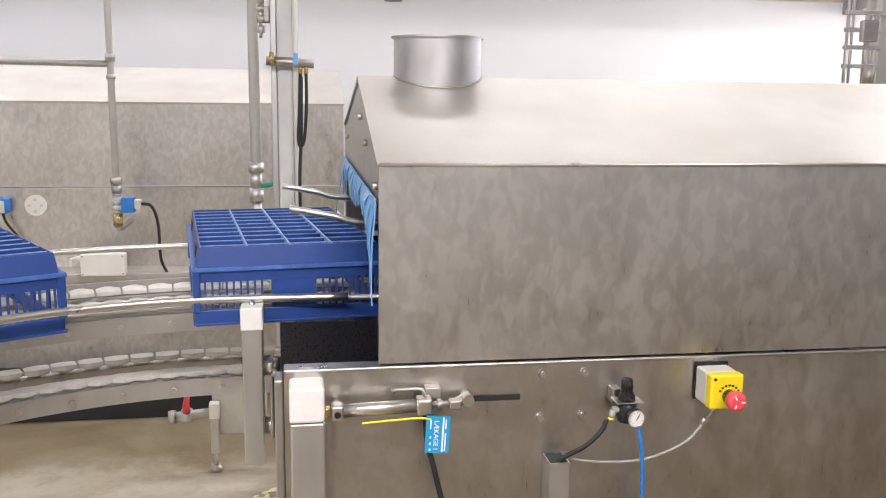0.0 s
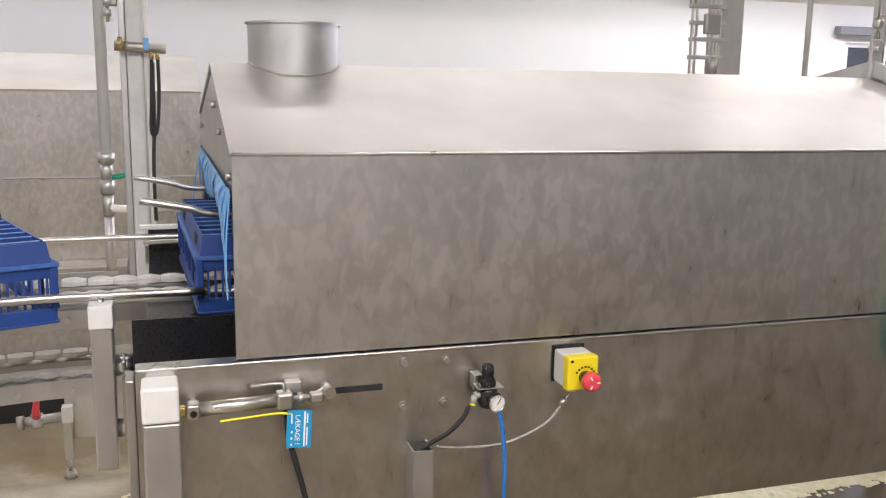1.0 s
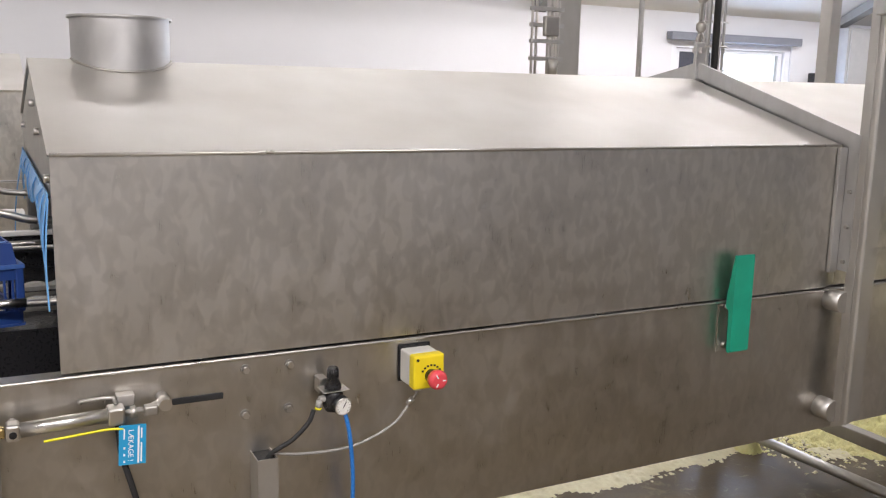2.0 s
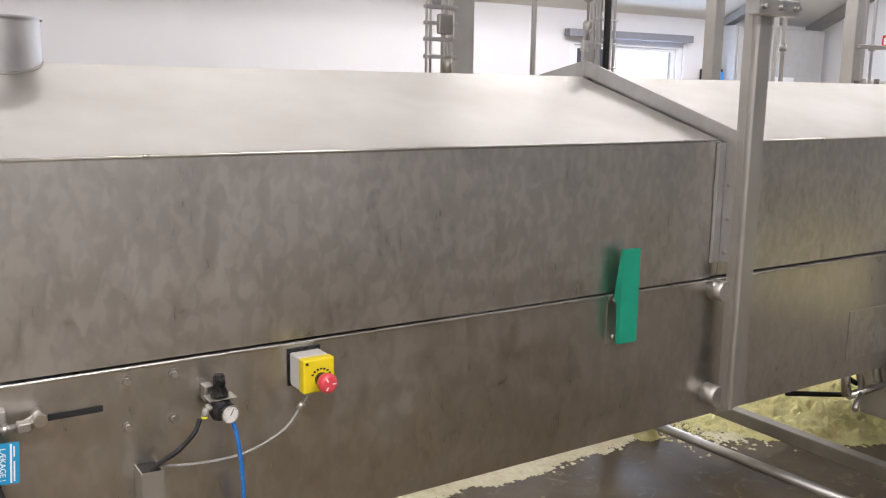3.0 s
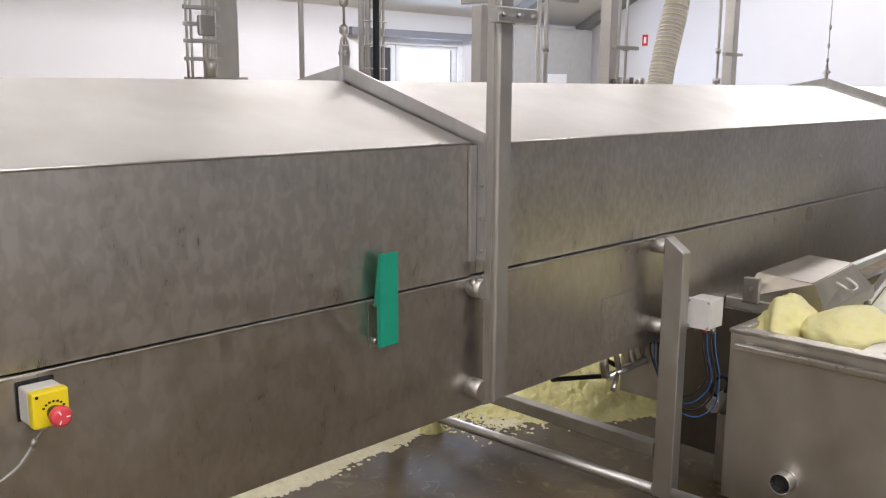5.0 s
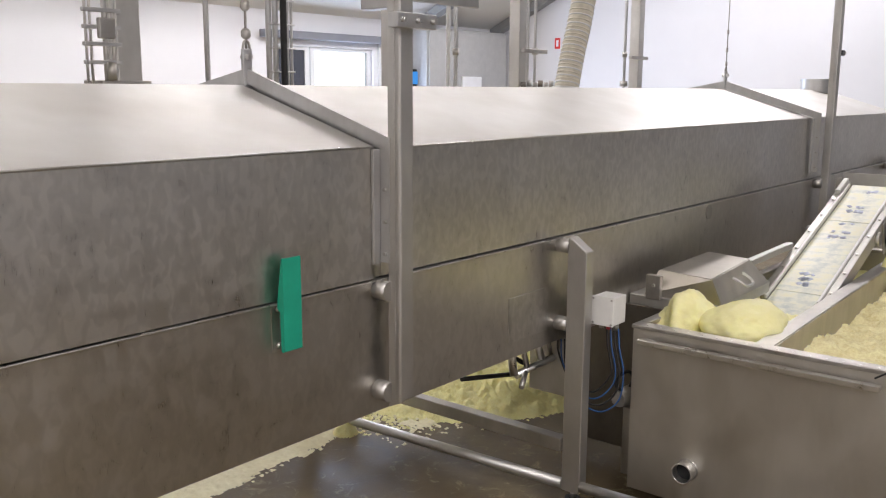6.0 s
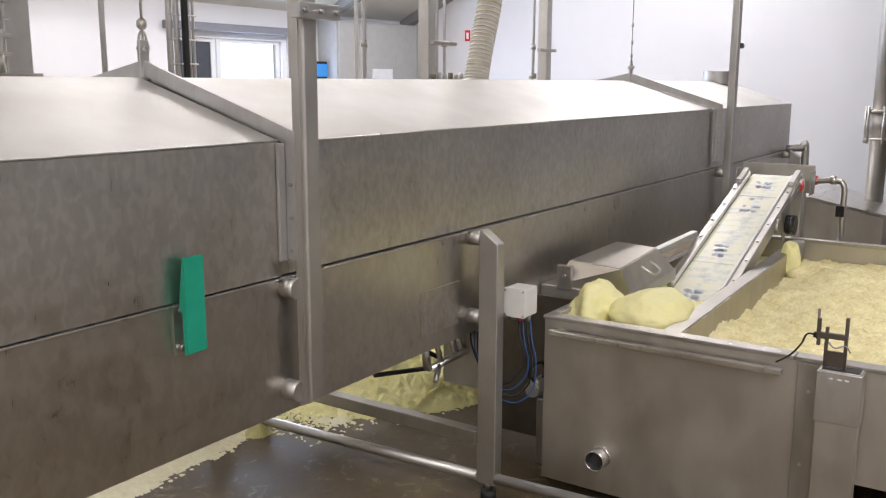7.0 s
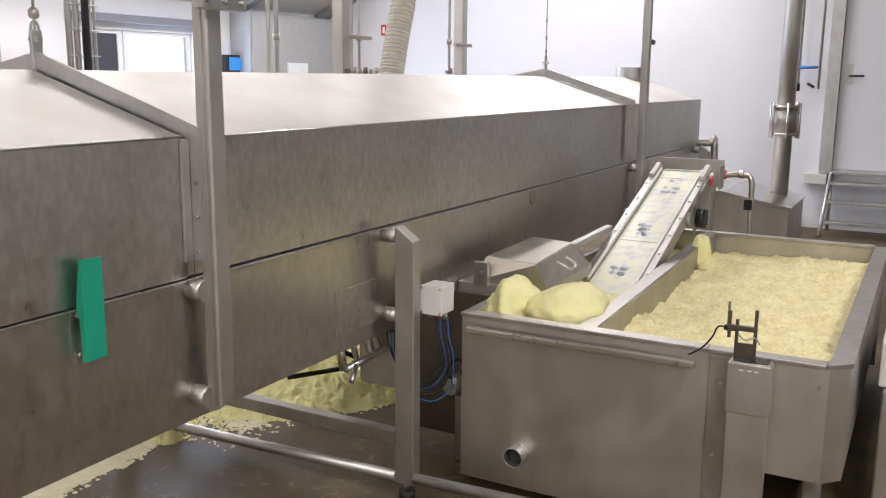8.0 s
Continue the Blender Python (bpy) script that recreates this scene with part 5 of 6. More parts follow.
part("lever", tube([(-0.015, 3.03, 0.25), (-0.012, 3.0, 0.285), (0.0, 3.0, 0.37)], 0.009, 8, radii=[0.018, 0.013, 0.008]), M_RED, p, "red valve lever")
# black block put in for the shadow below the rear tunnel
p = thing("under_cabinet", (-0.7, 3.8, FLOOR), "low black block in place of the shade under the rear tunnel", "cabinet")
part("body", box(-1.6, 0.20, 3.70, 3.99, FLOOR, 0.155, 0.006), M_RUBBER, p)
part("cover", box(-1.5, -0.72, 3.685, 3.698, 0.02, 0.13, 0.004), M_DULL, p)

# ---- above and behind the tunnel ----
YM = 2.78
ms = thing("hoist_mast", (2.66, YM, FLOOR), "steel hoist mast with guide rods and clamps", "mast")
part("column", box(2.65, 2.76, YM - 0.04, YM + 0.04, FLOOR, CEIL, 0.006), M_TUBE, ms)
part("base_plate", box(2.56, 2.78, YM - 0.07, YM + 0.07, 1.545, 1.56, 0.003), M_DULL, ms)
for dx in (-0.135, -0.115, -0.065, -0.03):
    part("guide_rod", tube([(2.66 + dx, YM - 0.05 + (0.02 if dx < -0.1 else 0), FLOOR), (2.66 + dx, YM - 0.05 + (0.02 if dx < -0.1 else 0), CEIL)], 0.006 if dx < -0.1 else 0.011, 8), M_BRIGHT, ms)
for zz in (1.63, 1.70, 1.765, 1.83, 1.9, 2.1, 2.4):
    part("rod_clamp", box(2.50, 2.66, YM - 0.065, YM - 0.045, zz - 0.008, zz + 0.008, 0.002), M_GALV, ms)
part("valve_block", box(2.55, 2.62, YM - 0.09, YM - 0.066, 1.72, 1.80, 0.006), M_DULL, ms)
part("valve_block", tube([(2.60, YM - 0.075, 1.56), (2.60, YM - 0.075, 1.63)], 0.02, 10), M_DULL, ms)
cl = thing("cable_ladder", (3.52, YM, FLOOR), "upright wire cable ladder with black cable", "cable ladder")
for dx in (-0.07, -0.03, 0.045, 0.07):
    part("rod", tube([(3.53 + dx, YM, FLOOR), (3.53 + dx, YM, CEIL)], 0.007 if dx > 0 else 0.014, 8), M_GALV, cl)
part("cable", tube([(3.535, YM - 0.02, FLOOR), (3.535, YM - 0.02, CEIL)], 0.016, 10), M_RUBBER, cl)
for k in range(14):
    part("rung", tube([(3.45, YM - 0.012, 1.5 + 0.11 * k), (3.61, YM - 0.012, 1.5 + 0.11 * k)], 0.004, 6), M_GALV, cl)


def riser(x, r, mat, label, y=YM, wide=0.0, fittings=()):
    t = thing("riser_pipe", (x, y, FLOOR), label, "pipe", "risers behind the tunnel")
    if wide:
        part("column", box(x - wide, x + wide, y - wide, y + wide, FLOOR, CEIL, 0.004), mat, t)
    else:
        part("pipe", tube([(x, y, FLOOR), (x, y, CEIL)], r, 12), mat, t)
    for z, rr in fittings:
        part("coupling", tube([(x, y, z - 0.02), (x, y, z + 0.02)], rr, 12), M_DULL, t)
    return t


riser(3.11, 0.012, M_GALV, "thin grey riser pipe to the ceiling")
riser(4.30, 0.0, M_TUBE, "square pale steel riser column", wide=0.035)
riser(4.80, 0.013, M_CREAMPIPE, "thin pale riser pipe to the ceiling")
riser(4.87, 0.013, M_GALV, "thin steel riser pipe to the ceiling", fittings=((1.75, 0.02),))
riser(5.51, 0.0, M_TUBE, "square steel riser column", wide=0.04)
riser(5.62, 0.012, M_GALV, "thin steel riser pipe beside column")
riser(5.71, 0.010, M_GALV, "thin steel riser pipe with clamp", fittings=((1.78, 0.02),))
riser(6.95, 0.012, M_GALV, "thin steel riser pipe with clamp", fittings=((1.8, 0.02), (1.58, 0.03)))
riser(7.14, 0.0, M_TUBE, "square steel riser column", wide=0.04)
rc = thing("riser_clamps", (5.6, YM, 1.6), "row of dull steel valves between risers", "valve")
for k in range(6):
    part("valve", tube([(5.50 + 0.065 * k, YM - 0.06, 1.545), (5.50 + 0.065 * k, YM - 0.06, 1.58 + 0.012 * (k % 2))], 0.017, 10), M_ROD if k % 3 == 0 else M_DULL, rc)
part("clamp_bar", box(5.48, 5.75, YM - 0.075, YM - 0.045, 1.765, 1.79, 0.003), M_DULL, rc)
part("clamp_bar", box(6.93, 7.2, YM - 0.075, YM - 0.045, 1.765, 1.79, 0.003), M_DULL, rc)
part("manifold_bar", box(5.48, 5.86, YM - 0.08, YM - 0.04, 1.53, 1.55, 0.003), M_DULL, rc)
# ribbed extraction hose rising from the roof
hs = thing("extraction_hose", (5.2, 2.2, 1.48), "ribbed cream extraction hose rising from the roof", "hose")
pts = smooth_path([(5.16, 2.2, 1.45), (5.18, 2.2, 1.55), (5.24, 2.2, 1.75), (5.32, 2.2, 1.98), (5.42, 2.2, 2.4), (5.46, 2.2, 3.2), (5.46, 2.2, CEIL)], 20)
rad = [0.066 + (0.004 if k % 2 else 0.0) for k in range(len(pts))]
part("ribbed_hose", tube(pts, 0.09, 24, radii=rad), M_HOSEDUCT, hs)
part("collar", tube([(5.16, 2.2, 1.40), (5.168, 2.2, 1.55)], 0.076, 24), M_GALV, hs)
for k in range(4, len(pts) - 1, 2):
    d_ = (pts[k + 1] - pts[k - 1]).normalized()
    part("hose_rib", tube([pts[k] - d_ * 0.004, pts[k] + d_ * 0.004], 0.072, 20), M_CREAMPIPE if k % 4 else M_HOSEDUCT, hs)
# clamp on the far post
hb = thing("post_clamp", (6.33, 1.06, 1.76), "small black clamp on the far hoist post", "clamp")
part("clamp", box(6.384, 6.44, 1.03, 1.07, 1.745, 1.775, 0.004), M_BLACK, hb)
part("knob", tube([(6.44, 1.05, 1.76), (6.47, 1.05, 1.76)], 0.018, 10), M_DULL, hb)

# ---- foam tank ----
TX0, TX1, TY0, TY1, TZ, TB = 3.55, 5.80, -0.40, 0.880, 0.69, 0.055
tk = thing("foam_tank", (4.6, 0.25, FLOOR), "open stainless steel rinse tank full of cream foam", "tank")
T = 0.006
part("front_wall", box(TX0, TX0 + T, -0.01, TY1, TB, TZ - 0.012), M_TANK, tk)
bm = bmesh.new()
add_prism(bm, [(TX0, -0.01), (TX0, -0.365), (TX0 + 0.06, TY0 - 0.02), (TX0 + 0.066, TY0 - 0.014), (TX0 + T, -0.362), (TX0 + T, -0.01)], "z", 0.31, TZ - 0.012)
part("front_wall", bm, M_TANK, tk)
part("side_wall", box(TX0 + 0.062, TX1, TY0 - 0.02, TY0 - 0.014, 0.31, TZ - 0.012), M_TANK, tk)
part("side_wall", box(TX0 + T, TX1, TY1 - T, TY1, TB, TZ - 0.012), M_TANK, tk)
part("back_wall", box(TX1 - T, TX1, TY0 - 0.014, TY1 - T, TB, TZ - 0.012), M_TANK, tk)
part("tank_floor", box(TX0 + T, TX1 - T, 0.002, TY1 - T, 0.17, 0.18), M_TANK, tk)
part("tank_floor", box(TX0 + 0.07, TX1 - T, TY0 - 0.013, 0.0, 0.315, 0.325), M_TANK, tk)
bm = bmesh.new()
add_prism(bm, [(TX0 + 0.03, 0.383), (5.77, 0.445), (5.77, 0.508), (TX0 + 0.03, 0.453)], "z", 0.2, TZ - 0.001)
bmesh.ops.bevel(bm, geom=bm.edges[:], offset=0.004, segments=2, affect="EDGES")
part("divider", bm, M_DULL, tk, "flat-topped dividing wall")
# rolled rims
part("rim", box(TX0 - 0.006, TX0 + 0.055, 0.0, TY1 + 0.006, TZ - 0.014, TZ, 0.003), M_DULL, tk)
part("rim", box(TX0 - 0.006, TX0 + 0.050, -0.355, -0.002, TZ - 0.014, TZ, 0.003), M_DULL, tk)
bm = bmesh.new()
add_prism(bm, [(TX0 - 0.006, -0.357), (TX0 + 0.05, -0.357), (TX0 + 0.085, TY0 + 0.04), (TX0 + 0.06, TY0 - 0.026)], "z", TZ - 0.014, TZ)
part("rim", bm, M_DULL, tk)
bm = bmesh.new()
add_prism(bm, [(TX0 + 0.062, TY0 - 0.026), (TX0 + 0.087, TY0 + 0.04), (TX1, TY0 + 0.04), (TX1, TY0 - 0.026)], "z", TZ - 0.014, TZ)
part("rim", bm, M_DULL, tk)
part("rim", box(TX1 - 0.02, TX1 + 0.03, TY0 + 0.042, TY1, TZ - 0.014, TZ + 0.004, 0.003), M_DULL, tk)
part("rim", box(TX0 + 0.057, TX1 - 0.022, TY1 - 0.035, TY1 + 0.006, TZ - 0.014, TZ, 0.003), M_DULL, tk)
# row of rim screws
for k in range(16):
    part("rim_screw", tube([(TX0 + 0.012, 0.05 + 0.052 * k, TZ), (TX0 + 0.012, 0.05 + 0.052 * k, TZ + 0.0015)], 0.004, 8), M_BRIGHT, tk)
# rail below the rim
part("front_rail", box(TX0 - 0.045, TX0 - 0.018, 0.03, 0.845, TZ - 0.062, TZ - 0.042, 0.003), M_BRIGHT, tk)
for yy in (0.06, 0.44, 0.81):
    part("rail_bracket", box(TX0 - 0.02, TX0 - 0.0005, yy - 0.015, yy + 0.015, TZ - 0.058, TZ - 0.046), M_TUBE, tk)
# flat vertical fold between the two front sheets
part("front_fold", box(TX0 - 0.010, TX0 - 0.001, -0.075, -0.012, 0.06, TZ - 0.016, 0.002), M_DULL, tk)
for k, (yy, zz) in enumerate(((-0.05, 0.585), (-0.04, 0.34), (-0.34, 0.62), (TY0 + 0.03, 0.4))):
    part("screw", tube([(TX0 - 0.010, yy, zz), (TX0 - 0.016, yy, zz)], 0.006, 8), M_BRIGHT, tk)
# outlet
o = part("outlet", tube([(TX0 + 0.001, 0.645, 0.19), (TX0 - 0.05, 0.645, 0.19)], 0.036, 24, caps=False), M_BRIGHT, tk, "short open outlet pipe")
# black disc in place of the shade inside the outlet
part("outlet_inside", tube([(TX0 - 0.002, 0.645, 0.19), (TX0 - 0.012, 0.645, 0.19)], 0.0345, 24), M_RUBBER, o)
part("outlet_lip", tube([(TX0 - 0.046, 0.645 + 0.036 * math.cos(0), 0.19)] + [(TX0 - 0.048, 0.645 + 0.036 * math.cos(a), 0.19 + 0.036 * math.sin(a)) for a in [2 * math.pi * k / 24 for k in range(1, 25)]], 0.003, 6, caps=False), M_BRIGHT, o)
part("outlet_weld", tube([(TX0 - 0.001, 0.645 + 0.038 * math.cos(a), 0.19 + 0.038 * math.sin(a)) for a in [2 * math.pi * k / 24 for k in range(25)]], 0.004, 6, caps=False), M_DULL, o)
# channel box on the front with a level probe frame
ch = part("probe_channel", box(TX0 - 0.075, TX0 - 0.0115, -0.205, -0.085, 0.03, 0.683, 0.004), M_TANK, tk, "upright channel box on the tank front")
part("channel_lip", box(TX0 - 0.079, TX0 - 0.012, -0.209, -0.081, 0.52, 0.6785, 0.002), M_TUBE, ch)
# black plate painted as the dark hollow of the channel
part("channel_mouth", box(TX0 - 0.068, TX0 - 0.016, -0.198, -0.092, 0.679, 0.6845), M_RUBBER, ch)
for dy in (-0.12, -0.145, -0.165):
    part("worn_mark", box(TX0 - 0.0805, TX0 - 0.0792, dy - 0.008, dy + 0.004, 0.658, 0.662), M_TAGTXT, ch)
for lx in (TX0 + 0.45, TX1 - 0.1):
    for ly in (0.05, TY1 - 0.1):
        g = part("leg", box(lx - 0.03, lx + 0.03, ly - 0.03, ly + 0.03, FLOOR + 0.015, 0.171, 0.003), M_TUBE, tk)
        part("foot_pad", tube([(lx, ly, FLOOR + 0.015), (lx, ly, FLOOR)], 0.03, 12), M_RUBBER, g)
    g = part("leg", box(lx - 0.03, lx + 0.03, TY0 + 0.06, TY0 + 0.12, FLOOR + 0.015, 0.316, 0.003), M_TUBE, tk)
    part("foot_pad", tube([(lx, TY0 + 0.09, FLOOR + 0.015), (lx, TY0 + 0.09, FLOOR)], 0.03, 12), M_RUBBER, g)

# level probe standing in the channel
PZ = TZ + 0.028
pr = thing("level_probe", (TX0 - 0.03, -0.14, 0.66), "steel level probe frame with rods and cable", "probe")
for dy, h, zb in ((-0.072, 0.115, PZ + 0.03), (-0.095, 0.09, 0.60), (-0.150, 0.125, 0.60)):
    part("rod", box(TX0 - 0.046, TX0 - 0.036, dy - 0.005, dy + 0.005, zb, PZ + h, 0.001), M_ROD, pr)
part("crossbar", box(TX0 - 0.048, TX0 - 0.034, -0.155, -0.066, PZ + 0.055, PZ + 0.072, 0.002), M_ROD, pr)
part("plate", box(TX0 - 0.052, TX0 - 0.047, -0.152, -0.10, PZ - 0.03, PZ + 0.02, 0.002), M_ROD, pr)
part("rod", tube([(TX0 - 0.03, -0.066, PZ + 0.045), (TX0 - 0.03, -0.066, PZ + 0.14)], 0.004, 8), M_ROD, pr)
part("clip", box(TX0 - 0.040, TX0 - 0.022, -0.095, -0.055, PZ + 0.05, PZ + 0.066, 0.002), M_BLACK, pr)
part("cable", tube(smooth_path([(TX0 - 0.03, -0.06, PZ + 0.058), (TX0 - 0.03, -0.035, PZ + 0.055), (TX0 - 0.03, -0.02, PZ + 0.02), (TX0 - 0.028, 0.01, PZ - 0.02), (TX0 - 0.03, 0.05, PZ - 0.05)], 5), 0.003, 8), M_RUBBER, pr)
part("cable", tube(smooth_path([(TX0 - 0.03, -0.09, PZ + 0.05), (TX0 - 0.05, -0.12, PZ + 0.03), (TX0 - 0.05, -0.15, PZ + 0.04), (TX0 - 0.045, -0.165, PZ + 0.02)], 5), 0.0025, 8), M_CABLE, pr)


# foam surfaces
def foam_sheet(x0, x1, y0, y1, z, dx, amp, seed, shape=None):
    nx, ny = int((x1 - x0) / dx), int((y1 - y0) / dx)
    vs, fs = [], []
    for i in range(nx + 1):
        for jx in range(ny + 1):
            x, y = x0 + (x1 - x0) * i / nx, y0 + (y1 - y0) * jx / ny
            p_ = Vector((x * 3.2 + seed, y * 3.2, 0.3))
            h_ = noise.noise(p_) * 0.9 + abs(noise.noise(p_ * 4.1)) * 0.55 + abs(noise.noise(p_ * 10.3)) * 0.42 + abs(noise.noise(p_ * 23)) * 0.22
            zz = z + amp * h_
            if shape:
                zz += shape(x, y)
            vs.append((x, y, zz))
    for i in range(nx):
        for jx in range(ny):
            a = i * (ny + 1) + jx
            fs.append((a, a + ny + 1, a + ny + 2, a + 1))
    return vs, fs


def sheet_object(name, vs, fs, mat, label, category, kind="stuff"):
    me = bpy.data.meshes.new(name)
    me.from_pydata(vs, [], fs)
    me.materials.append(mat)
    for p_ in me.polygons:
        p_.use_smooth = True
    ob = new(name, me)
    return tagged(ob, label, category, "", kind)


sheet_object("foam_surface", *foam_sheet(TX0 + 0.012, TX1 - 0.012, TY0 + 0.035, 0.455, 0.565, 0.0125, 0.055, 3.0,
             lambda x, y: 0.055 * max(0, 1 - (x - TX0) / 0.5) + 0.03 * max(0, 1 - (y - TY0) / 0.3) + 0.02 * max(0.0, x - 5.3) - 0.05 * max(0.0, y - 0.2)), M_FOAM, "crumbly cream foam filling the large tank", "foam")
sheet_object("foam_surface", *foam_sheet(TX0 + 0.012, TX1 - 0.012, 0.44, TY1 - 0.012, 0.565, 0.018, 0.04, 9.0,
             lambda x, y: 0.05 * max(0, 1 - (x - TX0) / 0.5)), M_SMOOTHFOAM, "wet pale foam in the narrow tank bay", "foam")


def lump(name, c_, r, seed, amp, mat, label, sub=5, flat=0.0):
    bm = bmesh.new()
    bmesh.ops.create_icosphere(bm, subdivisions=sub, radius=1.0)
    for v in bm.verts:
        d = v.co.normalized()
        q = d * 1.3 + Vector((seed, seed * 0.7, 0))
        h_ = 1 + amp * (noise.noise(q) + 0.45 * noise.noise(q * 2.6) + 0.11 * noise.noise(q * 7) + 0.06 * noise.noise(q * 19))
        v.co = Vector((d.x * r[0], d.y * r[1], d.z * r[2])) * h_ + Vector(c_)
    for f in bm.faces:
        f.smooth = True
    ob = solid(name, bm, mat, label, "foam")
    return ob


lump("foam_lump", (3.80, 0.780, 0.645), (0.15, 0.100, 0.138), 2.0, 0.21, M_SMOOTHFOAM, "rounded cream foam lump heaped in the tank corner")
lump("foam_lump", (3.84, 0.575, 0.685), (0.20, 0.145, 0.085), 5.3, 0.14, M_SMOOTHFOAM, "smooth bulging foam lump resting on the rim")
lump("foam_lump", (4.02, 0.62, 0.60), (0.20, 0.16, 0.11), 8.0, 0.14, M_SMOOTHFOAM, "low wet foam lump at the foot of the belt", 4)
lump("foam_lump", (5.36, 0.425, 0.635), (0.06, 0.055, 0.11), 1.0, 0.2, M_SMOOTHFOAM, "foam blob spilling over the dividing wall", 4)
lump("foam_lump", (5.40, 0.36, 0.57), (0.13, 0.10, 0.07), 3.3, 0.22, M_FOAM, "soft foam pile below the dividing wall", 4)
lump("foam_lump", (5.45, -0.30, 0.575), (0.25, 0.07, 0.06), 6.1, 0.25, M_FOAM, "foam bank against the tank side", 4)

# ---- rising belt ----
B0, B1 = Vector((4.473, 0.645, 0.583)), Vector((5.766, 0.645, 1.026))
BD = (B1 - B0).normalized()
BN = Vector((-BD.z, 0, BD.x))
BL = (B1 - B0).length
BANG = math.degrees(math.atan2(BD.z, BD.x))
bmat = Matrix.Translation(B0) @ pose(0, 0, 0, 0, -BANG, 0)      # x up the belt, z off it
bc = thing("belt_conveyor", bmat, "rising belt conveyor lifting foam from the tank", "conveyor")
for sy in (-1, 1):
    part("side_frame", box(0.14, BL + 0.03, sy * 0.119, sy * 0.154, -0.055, 0.016, 0.004), M_TUBE, bc, local=True)
    part("wear_strip", box(0.10, BL - 0.02, sy * 0.1065, sy * 0.1185, 0.006, 0.026, 0.003), M_WHITE, bc, "worn white side strip", local=True)
    for k in range(6):
        part("bolt", tube([(0.2 + k * 0.19, sy * 0.138, 0.016), (0.2 + k * 0.19, sy * 0.138, 0.022)], 0.007, 6), M_BRIGHT, bc, local=True)
    for xx in (BL - 0.02, BL * 0.62):
        part("bearing", tube([(xx, sy * 0.154, -0.03), (xx, sy * 0.172, -0.03)], 0.035, 12), M_WHITE if xx > 1 else M_DULL, bc, local=True)
    part("tensioner", tube([(BL - 0.25, sy * 0.158, 0.0), (BL - 0.06, sy * 0.158, 0.0)], 0.007, 8), M_BRIGHT, bc, local=True)
    part("upper_block", box(BL - 0.14, BL + 0.02, sy * 0.124, sy * 0.150, 0.0165, 0.040, 0.003), M_GREY, bc, local=True)
BR = 0.036
for xx in (0.0, BL):
    part("roller", tube([(xx, -0.118, -BR), (xx, 0.118, -BR)], BR - 0.006, 20), M_DULL, bc, local=True)
part("red_tag", box(BL - 0.10, BL - 0.06, -0.185, -0.1725, -0.03, 0.01, 0.003), M_RED, bc, "small red tag", local=True)
part("motor", tube([(BL - 0.34, -0.156, -0.11), (BL - 0.34, -0.205, -0.11)], 0.05, 18), M_BLACK, bc, "black drive motor", local=True)
part("motor_bracket", box(BL - 0.42, BL - 0.26, -0.160, -0.1545, -0.17, 0.0, 0.002), M_DULL, bc, local=True)
# chute plates at the head
part("head_plate", box(5.92, 5.928, 0.452, 0.845, 0.93, 1.086, 0.002), M_TUBE, bc)
part("head_plate", box(5.80, 5.919, 0.447, 0.453, 0.93, 1.06, 0.002), M_TUBE, bc)
part("head_plate", box(5.80, 5.919, 0.844, 0.850, 0.93, 1.06, 0.002), M_TUBE, bc)
for yy in (0.52, 0.78):
    part("support_leg", box(5.86, 5.90, yy - 0.02, yy + 0.02, FLOOR, 0.95, 0.003), M_TUBE, bc)

BELT_LOOP = 2 * BL + 2 * math.pi * BR
NB = 60
BP = BELT_LOOP / NB


def belt_pose(u):
    u %= BELT_LOOP
    if u < BL:
        return pose(u, 0, 0)
    if u < BL + math.pi * BR:
        f = (u - BL) / BR
        return Matrix.Translation((BL + BR * math.sin(f), 0, -BR + BR * math.cos(f))) @ pose(0, 0, 0, 0, math.degrees(f), 0)
    if u < 2 * BL + math.pi * BR:
        return Matrix.Translation((BL - (u - BL - math.pi * BR), 0, -2 * BR)) @ pose(0, 0, 0, 0, 180, 0)
    f = (u - 2 * BL - math.pi * BR) / BR
    return Matrix.Translation((-BR * math.sin(f), 0, -BR - BR * math.cos(f))) @ pose(0, 0, 0, 0, 180 + math.degrees(f), 0)


SLAT = mesh_of("belt_slat", box(-BP * 0.502, BP * 0.502, -0.105, 0.105, -0.004, 0.003), M_BELT)
SLATJ = mesh_of("belt_slat", box(-BP * 0.47, BP * 0.502, -0.105, 0.105, -0.004, 0.004), M_BELT)
BELT_SPEED = 0.16
SLATS = []
random.seed(11)
for k in range(NB):
    ob = new("belt_slat", SLATJ if k % 15 == 0 else SLAT)
    ob.parent = bc
    SLATS.append((ob, k * BP))
    if k % 9 in (2, 3) or k % 13 == 7:
        bm = bmesh.new()
        for q in range(random.randint(3, 6)):
            add_box(bm, -0.018, 0.018, -0.006, 0.006, 0.0034, 0.0042, 0, pose(random.uniform(-0.006, 0.006), random.uniform(-0.035, 0.045), 0, 0, 0, random.uniform(-60, 60)) @ Matrix.Diagonal((random.uniform(0.5, 1.0), random.uniform(1.0, 2.4), 1, 1)))
        sm = new("smudge", mesh_of("smudge", bm, M_MARK))
        sm.parent = ob
        tagged(sm, "blue smudged marks on the belt")

